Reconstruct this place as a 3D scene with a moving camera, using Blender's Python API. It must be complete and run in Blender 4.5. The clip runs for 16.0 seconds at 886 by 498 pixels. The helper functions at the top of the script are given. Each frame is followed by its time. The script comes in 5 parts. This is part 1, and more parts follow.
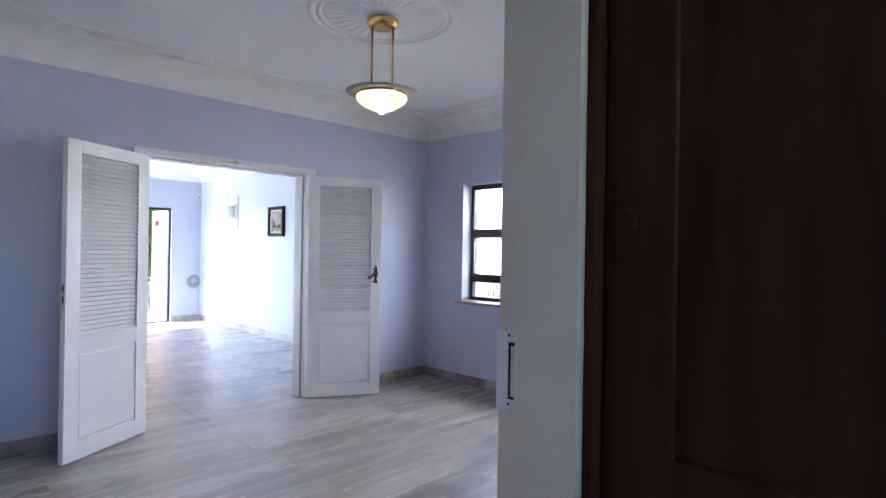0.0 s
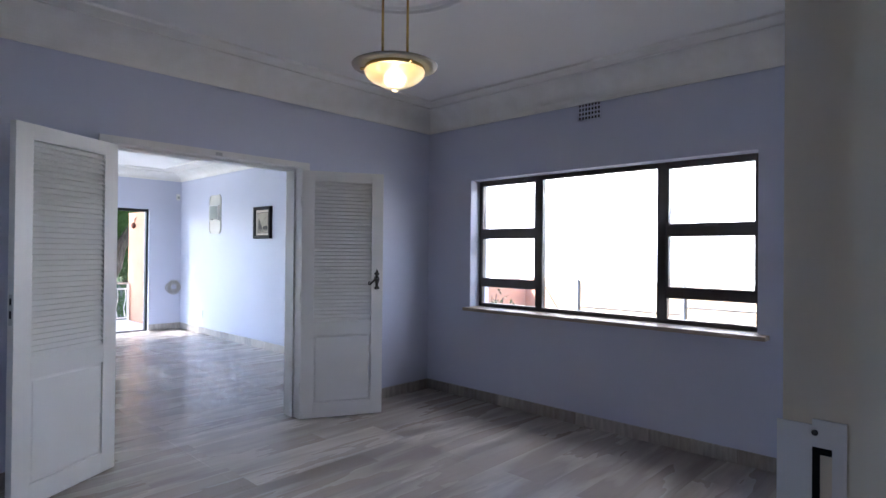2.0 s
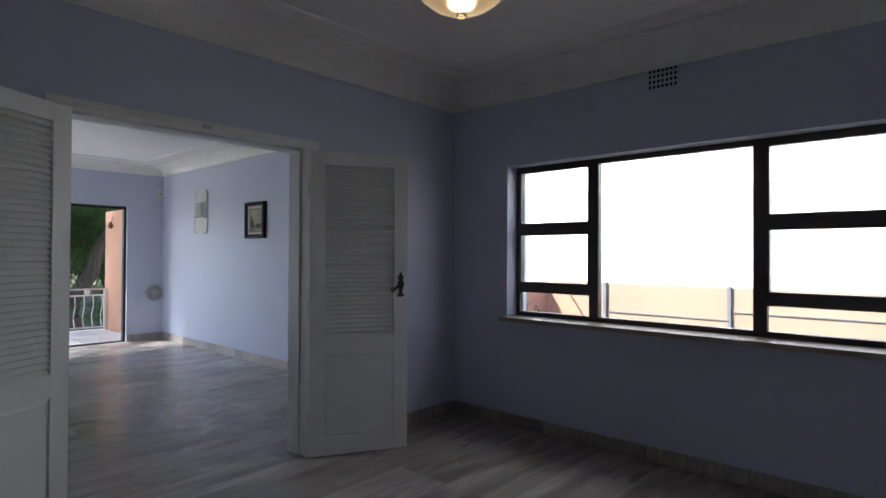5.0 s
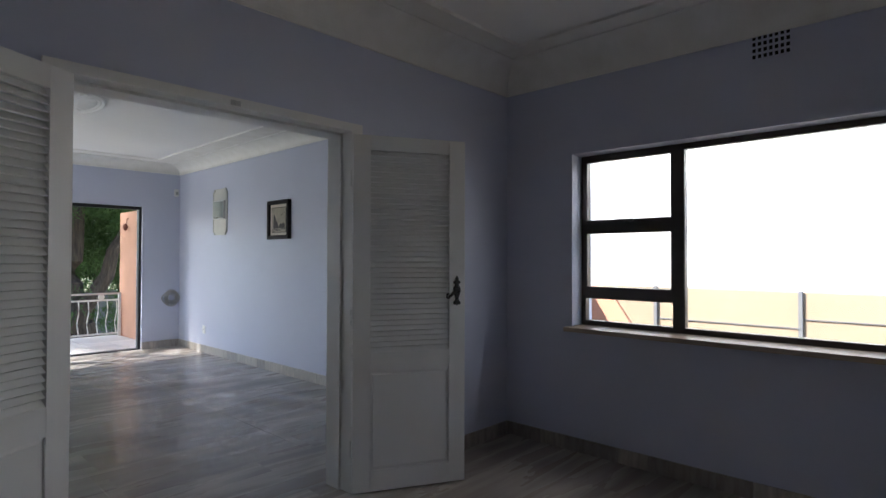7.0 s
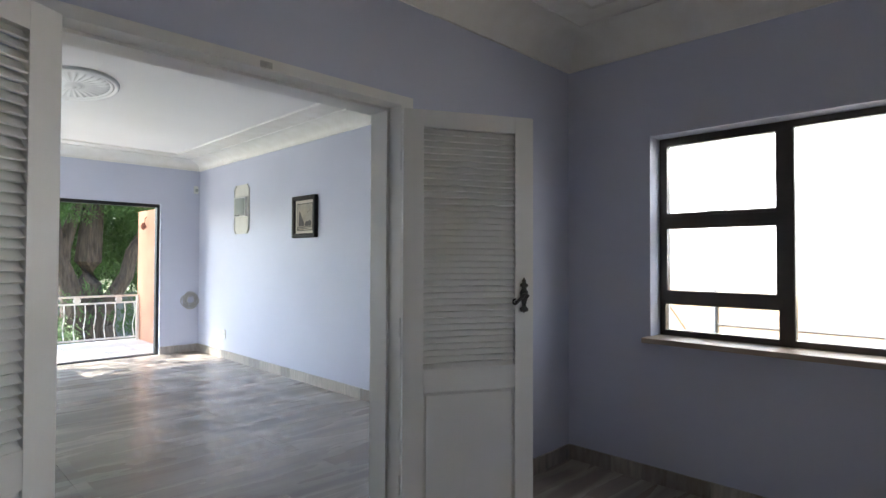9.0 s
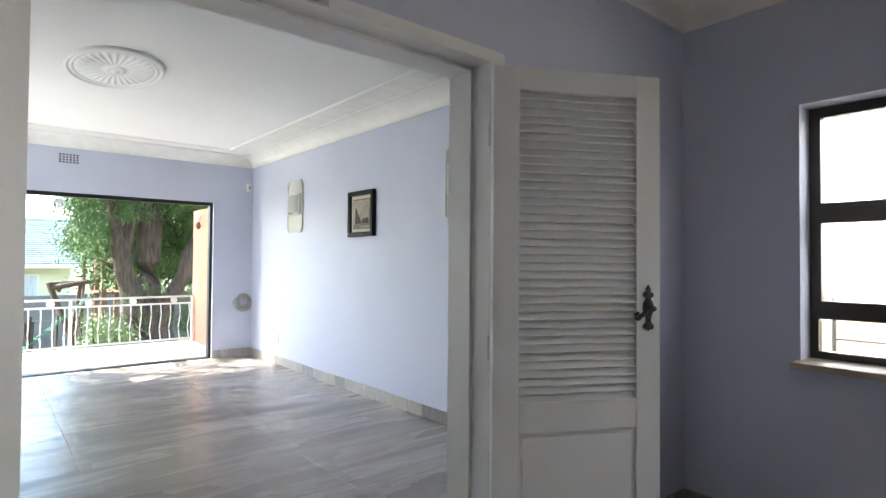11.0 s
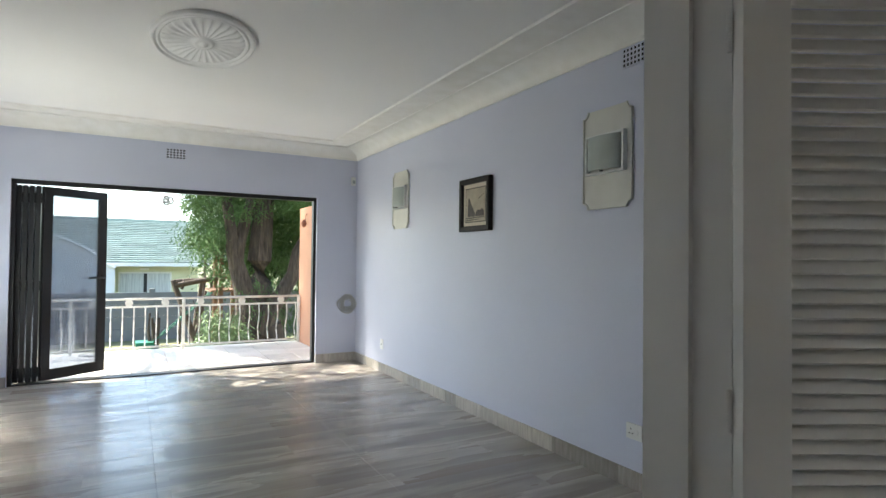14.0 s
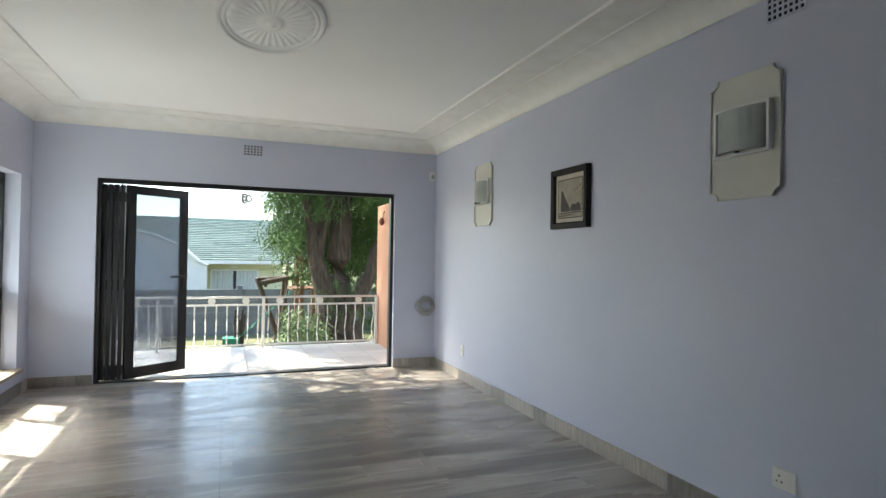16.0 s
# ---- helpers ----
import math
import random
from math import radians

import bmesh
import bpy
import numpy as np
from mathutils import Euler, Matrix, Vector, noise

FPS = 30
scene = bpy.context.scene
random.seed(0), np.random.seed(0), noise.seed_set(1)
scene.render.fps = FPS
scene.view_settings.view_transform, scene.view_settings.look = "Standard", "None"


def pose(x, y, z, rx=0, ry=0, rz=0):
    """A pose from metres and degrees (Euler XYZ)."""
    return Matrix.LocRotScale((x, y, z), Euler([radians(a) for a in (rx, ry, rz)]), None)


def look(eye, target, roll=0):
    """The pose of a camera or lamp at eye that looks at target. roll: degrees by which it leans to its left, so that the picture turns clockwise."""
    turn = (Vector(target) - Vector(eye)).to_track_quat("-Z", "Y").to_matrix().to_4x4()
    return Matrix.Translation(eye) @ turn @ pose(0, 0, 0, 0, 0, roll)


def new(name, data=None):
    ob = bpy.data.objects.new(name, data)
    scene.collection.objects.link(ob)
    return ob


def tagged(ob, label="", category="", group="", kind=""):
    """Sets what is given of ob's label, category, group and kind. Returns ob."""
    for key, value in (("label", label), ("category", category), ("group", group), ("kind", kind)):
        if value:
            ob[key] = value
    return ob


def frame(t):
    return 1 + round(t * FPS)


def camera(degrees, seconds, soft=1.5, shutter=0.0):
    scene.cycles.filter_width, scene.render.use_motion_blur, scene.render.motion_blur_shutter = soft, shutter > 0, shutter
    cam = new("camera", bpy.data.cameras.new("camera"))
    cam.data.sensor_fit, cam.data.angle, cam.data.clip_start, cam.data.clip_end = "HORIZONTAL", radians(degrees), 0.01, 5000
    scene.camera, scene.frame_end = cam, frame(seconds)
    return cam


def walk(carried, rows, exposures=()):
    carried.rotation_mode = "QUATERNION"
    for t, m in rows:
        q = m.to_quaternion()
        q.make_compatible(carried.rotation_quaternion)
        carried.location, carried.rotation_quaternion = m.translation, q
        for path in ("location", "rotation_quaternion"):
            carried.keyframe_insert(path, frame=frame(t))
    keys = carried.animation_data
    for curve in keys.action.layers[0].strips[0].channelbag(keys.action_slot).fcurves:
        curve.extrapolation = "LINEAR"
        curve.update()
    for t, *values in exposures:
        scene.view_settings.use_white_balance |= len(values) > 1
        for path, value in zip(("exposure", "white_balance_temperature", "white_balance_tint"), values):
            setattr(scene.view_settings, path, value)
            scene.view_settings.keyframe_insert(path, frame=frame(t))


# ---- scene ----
cam = camera(77.0, 16.0)
PATH = [
    (0, (-4.2668, -4.5498, 1.3812), (-2.8535, -3.1346, 1.3869), 0.91),
    (0.5, (-4.2190, -4.4198, 1.3831), (-2.7957, -3.0147, 1.3913), 0.78),
    (1, (-4.1658, -4.2933, 1.3806), (-2.7325, -2.8984, 1.3912), 0.74),
    (1.5, (-4.1070, -4.1708, 1.3792), (-2.6632, -2.7868, 1.3914), 0.63),
    (2, (-4.0451, -4.0343, 1.3820), (-2.5927, -2.6594, 1.3951), 0.54),
    (2.5, (-3.9956, -3.8979, 1.3746), (-2.5345, -2.5322, 1.3890), 0.35),
    (3, (-3.9502, -3.7658, 1.3637), (-2.4797, -2.4102, 1.3798), 0.31),
    (3.5, (-3.8864, -3.6184, 1.3645), (-2.4079, -2.2717, 1.3857), 0.33),
    (4, (-3.8194, -3.4770, 1.3637), (-2.3345, -2.1374, 1.3847), 0.30),
    (6.5, (-3.5022, -2.7545, 1.3445), (-2.0383, -1.3921, 1.3726), 0.20),
    (7, (-3.4733, -2.6005, 1.3446), (-2.0202, -1.2267, 1.3761), 0.15),
    (7.5, (-3.4342, -2.4513, 1.3420), (-1.9899, -1.0682, 1.3753), 0.18),
    (8, (-3.3802, -2.3203, 1.3347), (-1.9401, -0.9327, 1.3664), 0.15),
    (8.5, (-3.3104, -2.1886, 1.3375), (-1.8812, -0.7900, 1.3727), 0.18),
    (9, (-3.2578, -2.0637, 1.3262), (-1.8461, -0.6475, 1.3641), 0.20),
    (11.5, (-2.8996, -1.3843, 1.3225), (-1.6661, 0.1895, 1.3625), 0.44),
    (12, (-2.8389, -1.2606, 1.3112), (-1.6511, 0.3480, 1.3490), 0.43),
    (12.5, (-2.7852, -1.1167, 1.3077), (-1.6491, 0.5289, 1.3455), 0.48),
    (13, (-2.7251, -0.9933, 1.3072), (-1.6428, 0.6881, 1.3441), 0.55),
    (13.5, (-2.6705, -0.8686, 1.3068), (-1.6396, 0.8448, 1.3464), 0.59),
    (14, (-2.6133, -0.7546, 1.3090), (-1.6406, 0.9925, 1.3485), 0.63),
    (14.5, (-2.5587, -0.6410, 1.3122), (-1.6547, 1.1426, 1.3473), 0.68),
    (15, (-2.5239, -0.5248, 1.3147), (-1.6831, 1.2897, 1.3460), 0.76),
    (15.5, (-2.4907, -0.4057, 1.3206), (-1.7120, 1.4362, 1.3525), 0.81),
    (16, (-2.4576, -0.2894, 1.3222), (-1.7349, 1.5752, 1.3535), 0.87),
]
EXPOSURES = [(0.0, 4.33, 5400, 13), (1.0, 3.92, 5480, 14), (2.0, 3.48, 5550, 14), (3.0, 2.97, 5650, 13), (4.0, 2.45, 5750, 12), (6.3, 2.10, 5950, 11), (7.0, 2.30, 6050, 10),
             (8.0, 2.80, 6180, 9), (9.0, 3.22, 6240, 8), (11.5, 3.5, 6420, 7), (12.5, 3.12, 6540, 6), (13.5, 2.78, 6600, 5), (14.5, 2.60, 6650, 4), (15.5, 2.43, 6700, 4), (16.0, 2.42, 6700, 4)]
walk(cam, [(t, look(*m)) for t, *m in PATH], EXPOSURES)

# ---- world and light ----
SUN_EL, SUN_AZ = radians(43), (-0.81, 0.586)
world = bpy.data.worlds.new("world")
scene.world = world
world.use_nodes = True
wn = world.node_tree.nodes
sky = wn.new("ShaderNodeTexSky")
sky.sky_type, sky.sun_disc = "NISHITA", False
sky.sun_elevation, sky.sun_rotation = SUN_EL, math.atan2(SUN_AZ[0], SUN_AZ[1])
world.node_tree.links.new(sky.outputs[0], wn["Background"].inputs[0])
wn["Background"].inputs[1].default_value = 0.15
sun = new("sun", bpy.data.lights.new("sun", "SUN"))
sun.data.energy, sun.data.angle, sun.data.color = 3.6, radians(0.6), (1.0, 0.95, 0.87)
sun.matrix_world = look((SUN_AZ[0] * math.cos(SUN_EL) * 20, SUN_AZ[1] * math.cos(SUN_EL) * 20, math.sin(SUN_EL) * 20), (0, 0, 0))

# added area lamp for sky light in the tall lounge window, tilted to the ceiling
fill = new("window_fill", bpy.data.lights.new("window_fill", "AREA"))
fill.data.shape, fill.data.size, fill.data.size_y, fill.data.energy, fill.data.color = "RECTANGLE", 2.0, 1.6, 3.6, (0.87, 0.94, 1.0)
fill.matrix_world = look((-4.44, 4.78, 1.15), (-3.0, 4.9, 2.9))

# added area lamp above the dining window head, for sky and sunlit wall light
fill2 = new("window_fill", bpy.data.lights.new("window_fill", "AREA"))
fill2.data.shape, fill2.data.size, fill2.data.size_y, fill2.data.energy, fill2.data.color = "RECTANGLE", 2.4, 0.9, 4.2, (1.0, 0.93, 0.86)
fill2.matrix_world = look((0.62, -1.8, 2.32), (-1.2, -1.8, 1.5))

# ---- materials ----


def rgb(c):
    return (c[0], c[1], c[2], 1.0)


def mat(name, base, second=None, rough=0.6, rough2=None, scale=4.0, fine=60.0, bump=0.1, metal=0.0, stretch=(1, 1, 1), mix=0.5,
        spec=0.5, per_object=0.0, coat=0.0):
    """A material with two scales of variation in colour, gloss and relief."""
    m = bpy.data.materials.new(name)
    m.use_nodes = True
    n, l = m.node_tree.nodes, m.node_tree.links
    b = n["Principled BSDF"]
    tc = n.new("ShaderNodeTexCoord")
    mp = n.new("ShaderNodeMapping")
    mp.inputs["Scale"].default_value = stretch
    l.new(tc.outputs["Object"], mp.inputs[0])
    src = mp.outputs[0]
    oi = n.new("ShaderNodeObjectInfo")
    if per_object:
        add = n.new("ShaderNodeVectorMath")
        mul = n.new("ShaderNodeMath")
        mul.operation, mul.inputs[1].default_value = "MULTIPLY", 57.0
        l.new(oi.outputs["Random"], mul.inputs[0])
        l.new(src, add.inputs[0])
        l.new(mul.outputs[0], add.inputs[1])
        src = add.outputs[0]
    big, small = n.new("ShaderNodeTexNoise"), n.new("ShaderNodeTexNoise")
    big.inputs["Scale"].default_value, small.inputs["Scale"].default_value = scale, fine
    big.inputs["Detail"].default_value, small.inputs["Detail"].default_value = 5, 4
    l.new(src, big.inputs["Vector"])
    l.new(src, small.inputs["Vector"])
    ramp = n.new("ShaderNodeMapRange")
    ramp.inputs["From Min"].default_value, ramp.inputs["From Max"].default_value = 0.3, 0.7
    l.new(big.outputs[0], ramp.inputs[0])
    mx = n.new("ShaderNodeMix")
    mx.data_type = "RGBA"
    second = second or tuple(v * 0.9 for v in base)
    mx.inputs[6].default_value, mx.inputs[7].default_value = rgb(base), rgb(second)
    fm = n.new("ShaderNodeMath")
    fm.operation, fm.inputs[1].default_value = "MULTIPLY", mix * 2
    fm.use_clamp = True
    l.new(ramp.outputs[0], fm.inputs[0])
    l.new(fm.outputs[0], mx.inputs[0])
    last = mx.outputs[2]
    if per_object:
        hv = n.new("ShaderNodeHueSaturation")
        vr = n.new("ShaderNodeMapRange")
        vr.inputs["To Min"].default_value, vr.inputs["To Max"].default_value = 1 - per_object, 1 + per_object
        l.new(oi.outputs["Random"], vr.inputs[0])
        l.new(vr.outputs[0], hv.inputs["Value"])
        l.new(last, hv.inputs["Color"])
        last = hv.outputs[0]
    l.new(last, b.inputs["Base Color"])
    rr = n.new("ShaderNodeMapRange")
    rr.inputs["To Min"].default_value, rr.inputs["To Max"].default_value = rough, rough2 if rough2 is not None else min(1, rough * 1.25)
    l.new(big.outputs[0], rr.inputs[0])
    l.new(rr.outputs[0], b.inputs["Roughness"])
    b.inputs["Metallic"].default_value = metal
    b.inputs["Specular IOR Level"].default_value = spec
    b.inputs["Coat Weight"].default_value = coat
    if bump:
        bp = n.new("ShaderNodeBump")
        bp.inputs["Strength"].default_value, bp.inputs["Distance"].default_value = bump, 0.004
        l.new(small.outputs[0], bp.inputs["Height"])
        l.new(bp.outputs[0], b.inputs["Normal"])
    return m


def floor_material(name, light, dark):
    """Wood-look porcelain: long streaks along x, bands and knots, one shift for each tile."""
    m = bpy.data.materials.new(name)
    m.use_nodes = True
    n, l = m.node_tree.nodes, m.node_tree.links
    b = n["Principled BSDF"]
    tc, oi = n.new("ShaderNodeTexCoord"), n.new("ShaderNodeObjectInfo")
    mul = n.new("ShaderNodeMath")
    mul.operation, mul.inputs[1].default_value = "MULTIPLY", 91.0
    l.new(oi.outputs["Random"], mul.inputs[0])
    add = n.new("ShaderNodeVectorMath")
    geo = n.new("ShaderNodeNewGeometry")
    # printed planks: tone and streaks change from plank to plank
    brick = n.new("ShaderNodeTexBrick")
    brick.offset, brick.offset_frequency, brick.squash = 0.37, 3, 1.0
    for key, v in (("Scale", 1.0), ("Mortar Size", 0.0), ("Brick Width", 1.2), ("Row Height", 0.2), ("Bias", 0.0)):
        brick.inputs[key].default_value = v
    brick.inputs["Color1"].default_value, brick.inputs["Color2"].default_value = (0, 0, 0, 1), (1, 1, 1, 1)
    l.new(geo.outputs["Position"], brick.inputs["Vector"])
    bm2 = n.new("ShaderNodeMath")
    bm2.operation, bm2.inputs[1].default_value = "MULTIPLY", 37.0
    l.new(brick.outputs["Color"], bm2.inputs[0])
    l.new(geo.outputs["Position"], add.inputs[0])
    l.new(bm2.outputs[0], add.inputs[1])

    def streak(stretch, scale, detail, lo, hi, warp=0.0):
        mp = n.new("ShaderNodeMapping")
        mp.inputs["Scale"].default_value = stretch
        l.new(add.outputs[0], mp.inputs[0])
        t = n.new("ShaderNodeTexNoise")
        t.inputs["Scale"].default_value, t.inputs["Detail"].default_value, t.inputs["Distortion"].default_value = scale, detail, warp
        l.new(mp.outputs[0], t.inputs["Vector"])
        r = n.new("ShaderNodeMapRange")
        r.inputs["From Min"].default_value, r.inputs["From Max"].default_value = lo, hi
        l.new(t.outputs[0], r.inputs[0])
        return r.outputs[0]

    wide = streak((0.7, 4.2, 1), 1.0, 5.0, 0.47, 0.62, 0.3)
    mid = streak((2.2, 26.0, 1), 1.0, 4, 0.50, 0.72, 0.2)
    grain = streak((6.0, 160.0, 1), 1.0, 4, 0.35, 0.75)
    tint = streak((0.8, 3.2, 1), 1.0, 2, 0.42, 0.66, 0.0)

    def blend(fac, a, c, amount):
        mx = n.new("ShaderNodeMix")
        mx.data_type = "RGBA"
        f = n.new("ShaderNodeMath")
        f.operation, f.inputs[1].default_value = "MULTIPLY", amount
        l.new(fac, f.inputs[0])
        l.new(f.outputs[0], mx.inputs[0])
        for v, i in ((a, 6), (c, 7)):
            if isinstance(v, tuple):
                mx.inputs[i].default_value = rgb(v)
            else:
                l.new(v, mx.inputs[i])
        return mx.outputs[2]

    c = blend(brick.outputs["Color"], light, tuple(0.48 * v + 0.52 * w for v, w in zip(light, dark)), 0.95)
    c = blend(tint, c, (0.31, 0.255, 0.205), 0.35)
    c = blend(wide, c, dark, 0.70)
    c = blend(mid, c, tuple(v * 0.7 for v in dark), 0.16)
    c = blend(grain, c, dark, 0.10)
    l.new(c, b.inputs["Base Color"])
    rr = n.new("ShaderNodeMapRange")
    rr.inputs["To Min"].default_value, rr.inputs["To Max"].default_value = 0.27, 0.34
    l.new(wide, rr.inputs[0])
    l.new(rr.outputs[0], b.inputs["Roughness"])
    b.inputs["Specular IOR Level"].default_value = 0.38
    bp = n.new("ShaderNodeBump")
    bp.inputs["Strength"].default_value, bp.inputs["Distance"].default_value = 0.05, 0.002
    l.new(grain, bp.inputs["Height"])
    l.new(bp.outputs[0], b.inputs["Normal"])
    return m


def glass_material(name, tint=(1, 1, 1), rough=0.0, clear=1.0):
    m = bpy.data.materials.new(name)
    m.use_nodes = True
    b = m.node_tree.nodes["Principled BSDF"]
    b.inputs["Base Color"].default_value = rgb(tint)
    b.inputs["Roughness"].default_value, b.inputs["Transmission Weight"].default_value, b.inputs["IOR"].default_value = rough, clear, 1.45
    return m


COVE = mat("mottled_cornice_plaster", (0.88, 0.865, 0.83), (0.81, 0.79, 0.74), rough=0.75, scale=7, fine=45, bump=0.3)
WALL = mat("lavender_wall_paint", (0.58, 0.60, 0.71), (0.55, 0.57, 0.68), rough=0.5, scale=1.2, fine=180, bump=0.05)
CEIL = mat("white_ceiling_paint", (0.88, 0.87, 0.85), (0.85, 0.84, 0.82), rough=0.7, scale=1.0, fine=120, bump=0.04)
DOORW = mat("white_door_paint", (0.78, 0.77, 0.75), (0.74, 0.73, 0.70), rough=0.38, scale=3, fine=90, bump=0.05)
CREAMW = mat("aged_cream_paint", (0.77, 0.69, 0.54), (0.71, 0.63, 0.49), rough=0.4, scale=3, fine=80, bump=0.06)
FLOOR = floor_material("wood_look_porcelain", (0.57, 0.525, 0.473), (0.165, 0.135, 0.112))
GROUT = mat("grey_grout", (0.20, 0.18, 0.165), rough=0.9)
SKIRT = mat("beige_tile_skirting", (0.42, 0.38, 0.34), (0.27, 0.24, 0.21), rough=0.35, scale=5, stretch=(7, 7, 1.2), per_object=0.32)
BRONZE = mat("dark_bronze_aluminium", (0.085, 0.076, 0.070), (0.065, 0.058, 0.053), rough=0.35, metal=0.3, bump=0.02)
BLACKAL = mat("black_powder_coated_aluminium", (0.008, 0.008, 0.009), rough=0.4, bump=0.02)
IRON = mat("antique_black_iron", (0.045, 0.042, 0.04), (0.09, 0.085, 0.08), rough=0.38, metal=0.85, scale=30, bump=0.15)
BRASS = mat("polished_brass", (0.80, 0.58, 0.22), (0.68, 0.47, 0.16), rough=0.22, metal=1.0, scale=20, bump=0.02)
STEEL = mat("galvanised_steel", (0.55, 0.55, 0.54), rough=0.3, metal=1.0, scale=40)
BROWN = mat("dark_varnished_wood", (0.072, 0.024, 0.011), (0.042, 0.013, 0.006), rough=0.6, spec=0.08, scale=3, stretch=(9, 9, 0.8), fine=50, bump=0.1)
SILLM = mat("stained_sill_timber", (0.42, 0.34, 0.25), (0.33, 0.26, 0.19), rough=0.35, stretch=(6, 0.7, 6))
GLASS = glass_material("clear_glass")
# grey colour and lower transmission paint in the veil of reflections on the glass
VEILED = glass_material("grey_veiled_glass", (0.42, 0.46, 0.53), 0.0, 0.68)
PLASTER = mat("salmon_plaster", (0.50, 0.265, 0.165), (0.43, 0.225, 0.14), rough=0.9, scale=2, fine=60, bump=0.4)
CREAM = mat("cream_plaster", (0.33, 0.25, 0.165), (0.29, 0.22, 0.145), rough=0.9, scale=1, fine=60, bump=0.3)
PATIO = mat("pale_patio_tile", (0.70, 0.65, 0.58), (0.62, 0.57, 0.50), rough=0.5, scale=3, per_object=0.08)
WHITEP = mat("white_plastic", (0.78, 0.78, 0.76), rough=0.35, bump=0.0)
# near-black colour that paints the shade inside holes, slots and vents
BLACKHOLE = mat("recess_shade", (0.012, 0.012, 0.013), rough=0.9, bump=0)
SOIL = mat("garden_soil_and_grass", (0.16, 0.14, 0.07), (0.09, 0.11, 0.04), rough=1, scale=0.6, fine=14, bump=0.8)

# ---- builders ----


def obj(name, bm, material, parent=None, smooth=False, bevel=0.0):
    if bevel:
        bmesh.ops.bevel(bm, geom=bm.edges[:], offset=bevel, segments=2, affect="EDGES", profile=0.7)
    me = bpy.data.meshes.new(name)
    bmesh.ops.recalc_face_normals(bm, faces=bm.faces[:])
    bm.to_mesh(me)
    bm.free()
    for mtl in material if isinstance(material, (list, tuple)) else [material]:
        me.materials.append(mtl)
    for p in me.polygons:
        p.use_smooth = smooth
    ob = new(name, me)
    ob.parent = parent
    return ob


def part(name, bm, material, parent, label="", **kw):
    return tagged(obj(name, bm, material, parent, **kw), label)


def box(bm, x0, x1, y0, y1, z0, z1, m=None):
    v = [bm.verts.new(p) for p in ((x0, y0, z0), (x1, y0, z0), (x1, y1, z0), (x0, y1, z0), (x0, y0, z1), (x1, y0, z1), (x1, y1, z1), (x0, y1, z1))]
    for f in ((0, 3, 2, 1), (4, 5, 6, 7), (0, 1, 5, 4), (1, 2, 6, 5), (2, 3, 7, 6), (3, 0, 4, 7)):
        bm.faces.new([v[i] for i in f])
    if m is not None:
        bmesh.ops.transform(bm, matrix=m, verts=v)
    return v


def boxes(*rows):
    bm = bmesh.new()
    for r in rows:
        box(bm, *r)
    return bm


def cyl(bm, a, b, r, r2=None, n=12, cap=True):
    """A tapered rod from a to b."""
    a, b = Vector(a), Vector(b)
    q = (b - a).to_track_quat("Z", "Y")
    rings = []
    for p, rad in ((a, r), (b, r if r2 is None else r2)):
        rings.append([bm.verts.new(p + q @ Vector((rad * math.cos(k * math.tau / n), rad * math.sin(k * math.tau / n), 0))) for k in range(n)])
    for k in range(n):
        bm.faces.new((rings[0][k], rings[0][(k + 1) % n], rings[1][(k + 1) % n], rings[1][k]))
    if cap:
        bm.faces.new(rings[0][::-1])
        bm.faces.new(rings[1])


def tube(bm, pts, r, n=8):
    """A rod that follows a line of points."""
    pts = [Vector(p) for p in pts]
    rings = []
    for i, p in enumerate(pts):
        d = (pts[min(i + 1, len(pts) - 1)] - pts[max(i - 1, 0)]).normalized()
        q = d.to_track_quat("Z", "Y")
        rings.append([bm.verts.new(p + q @ Vector((r * math.cos(k * math.tau / n), r * math.sin(k * math.tau / n), 0))) for k in range(n)])
    for a, b in zip(rings, rings[1:]):
        for k in range(n):
            bm.faces.new((a[k], a[(k + 1) % n], b[(k + 1) % n], b[k]))
    bm.faces.new(rings[0][::-1])
    bm.faces.new(rings[-1])


def lathe(bm, prof, n=40, centre=(0, 0, 0), wave=None):
    """Turns a profile of (radius, height) round the z axis."""
    rings = []
    for r, z in prof:
        ring = []
        for k in range(n):
            a = k * math.tau / n
            dz = wave(r, a) if wave else 0
            ring.append(bm.verts.new((centre[0] + r * math.cos(a), centre[1] + r * math.sin(a), centre[2] + z + dz)))
        rings.append(ring)
    for a, b in zip(rings, rings[1:]):
        for k in range(n):
            bm.faces.new((a[k], a[(k + 1) % n], b[(k + 1) % n], b[k]))
    return rings


def wall(name, axis, at0, at1, lo, hi, z0, z1, opening=None, material=None):
    """A wall between at0 and at1 across its thickness, from lo to hi along its length, with one opening (a, b, bottom, top)."""
    rows = [(lo, hi, z0, z1)]
    if opening:
        a, b, c, d = opening
        rows = [(lo, a, z0, z1), (b, hi, z0, z1), (a, b, d, z1)] + ([(a, b, z0, c)] if c > z0 else [])
    bm = bmesh.new()
    for u0, u1, w0, w1 in rows:
        if axis == "x":
            box(bm, u0, u1, at0, at1, w0, w1)
        else:
            box(bm, at0, at1, u0, u1, w0, w1)
    bmesh.ops.remove_doubles(bm, verts=bm.verts[:], dist=0.0005)
    return tagged(obj(name, bm, material or WALL), kind="structure")


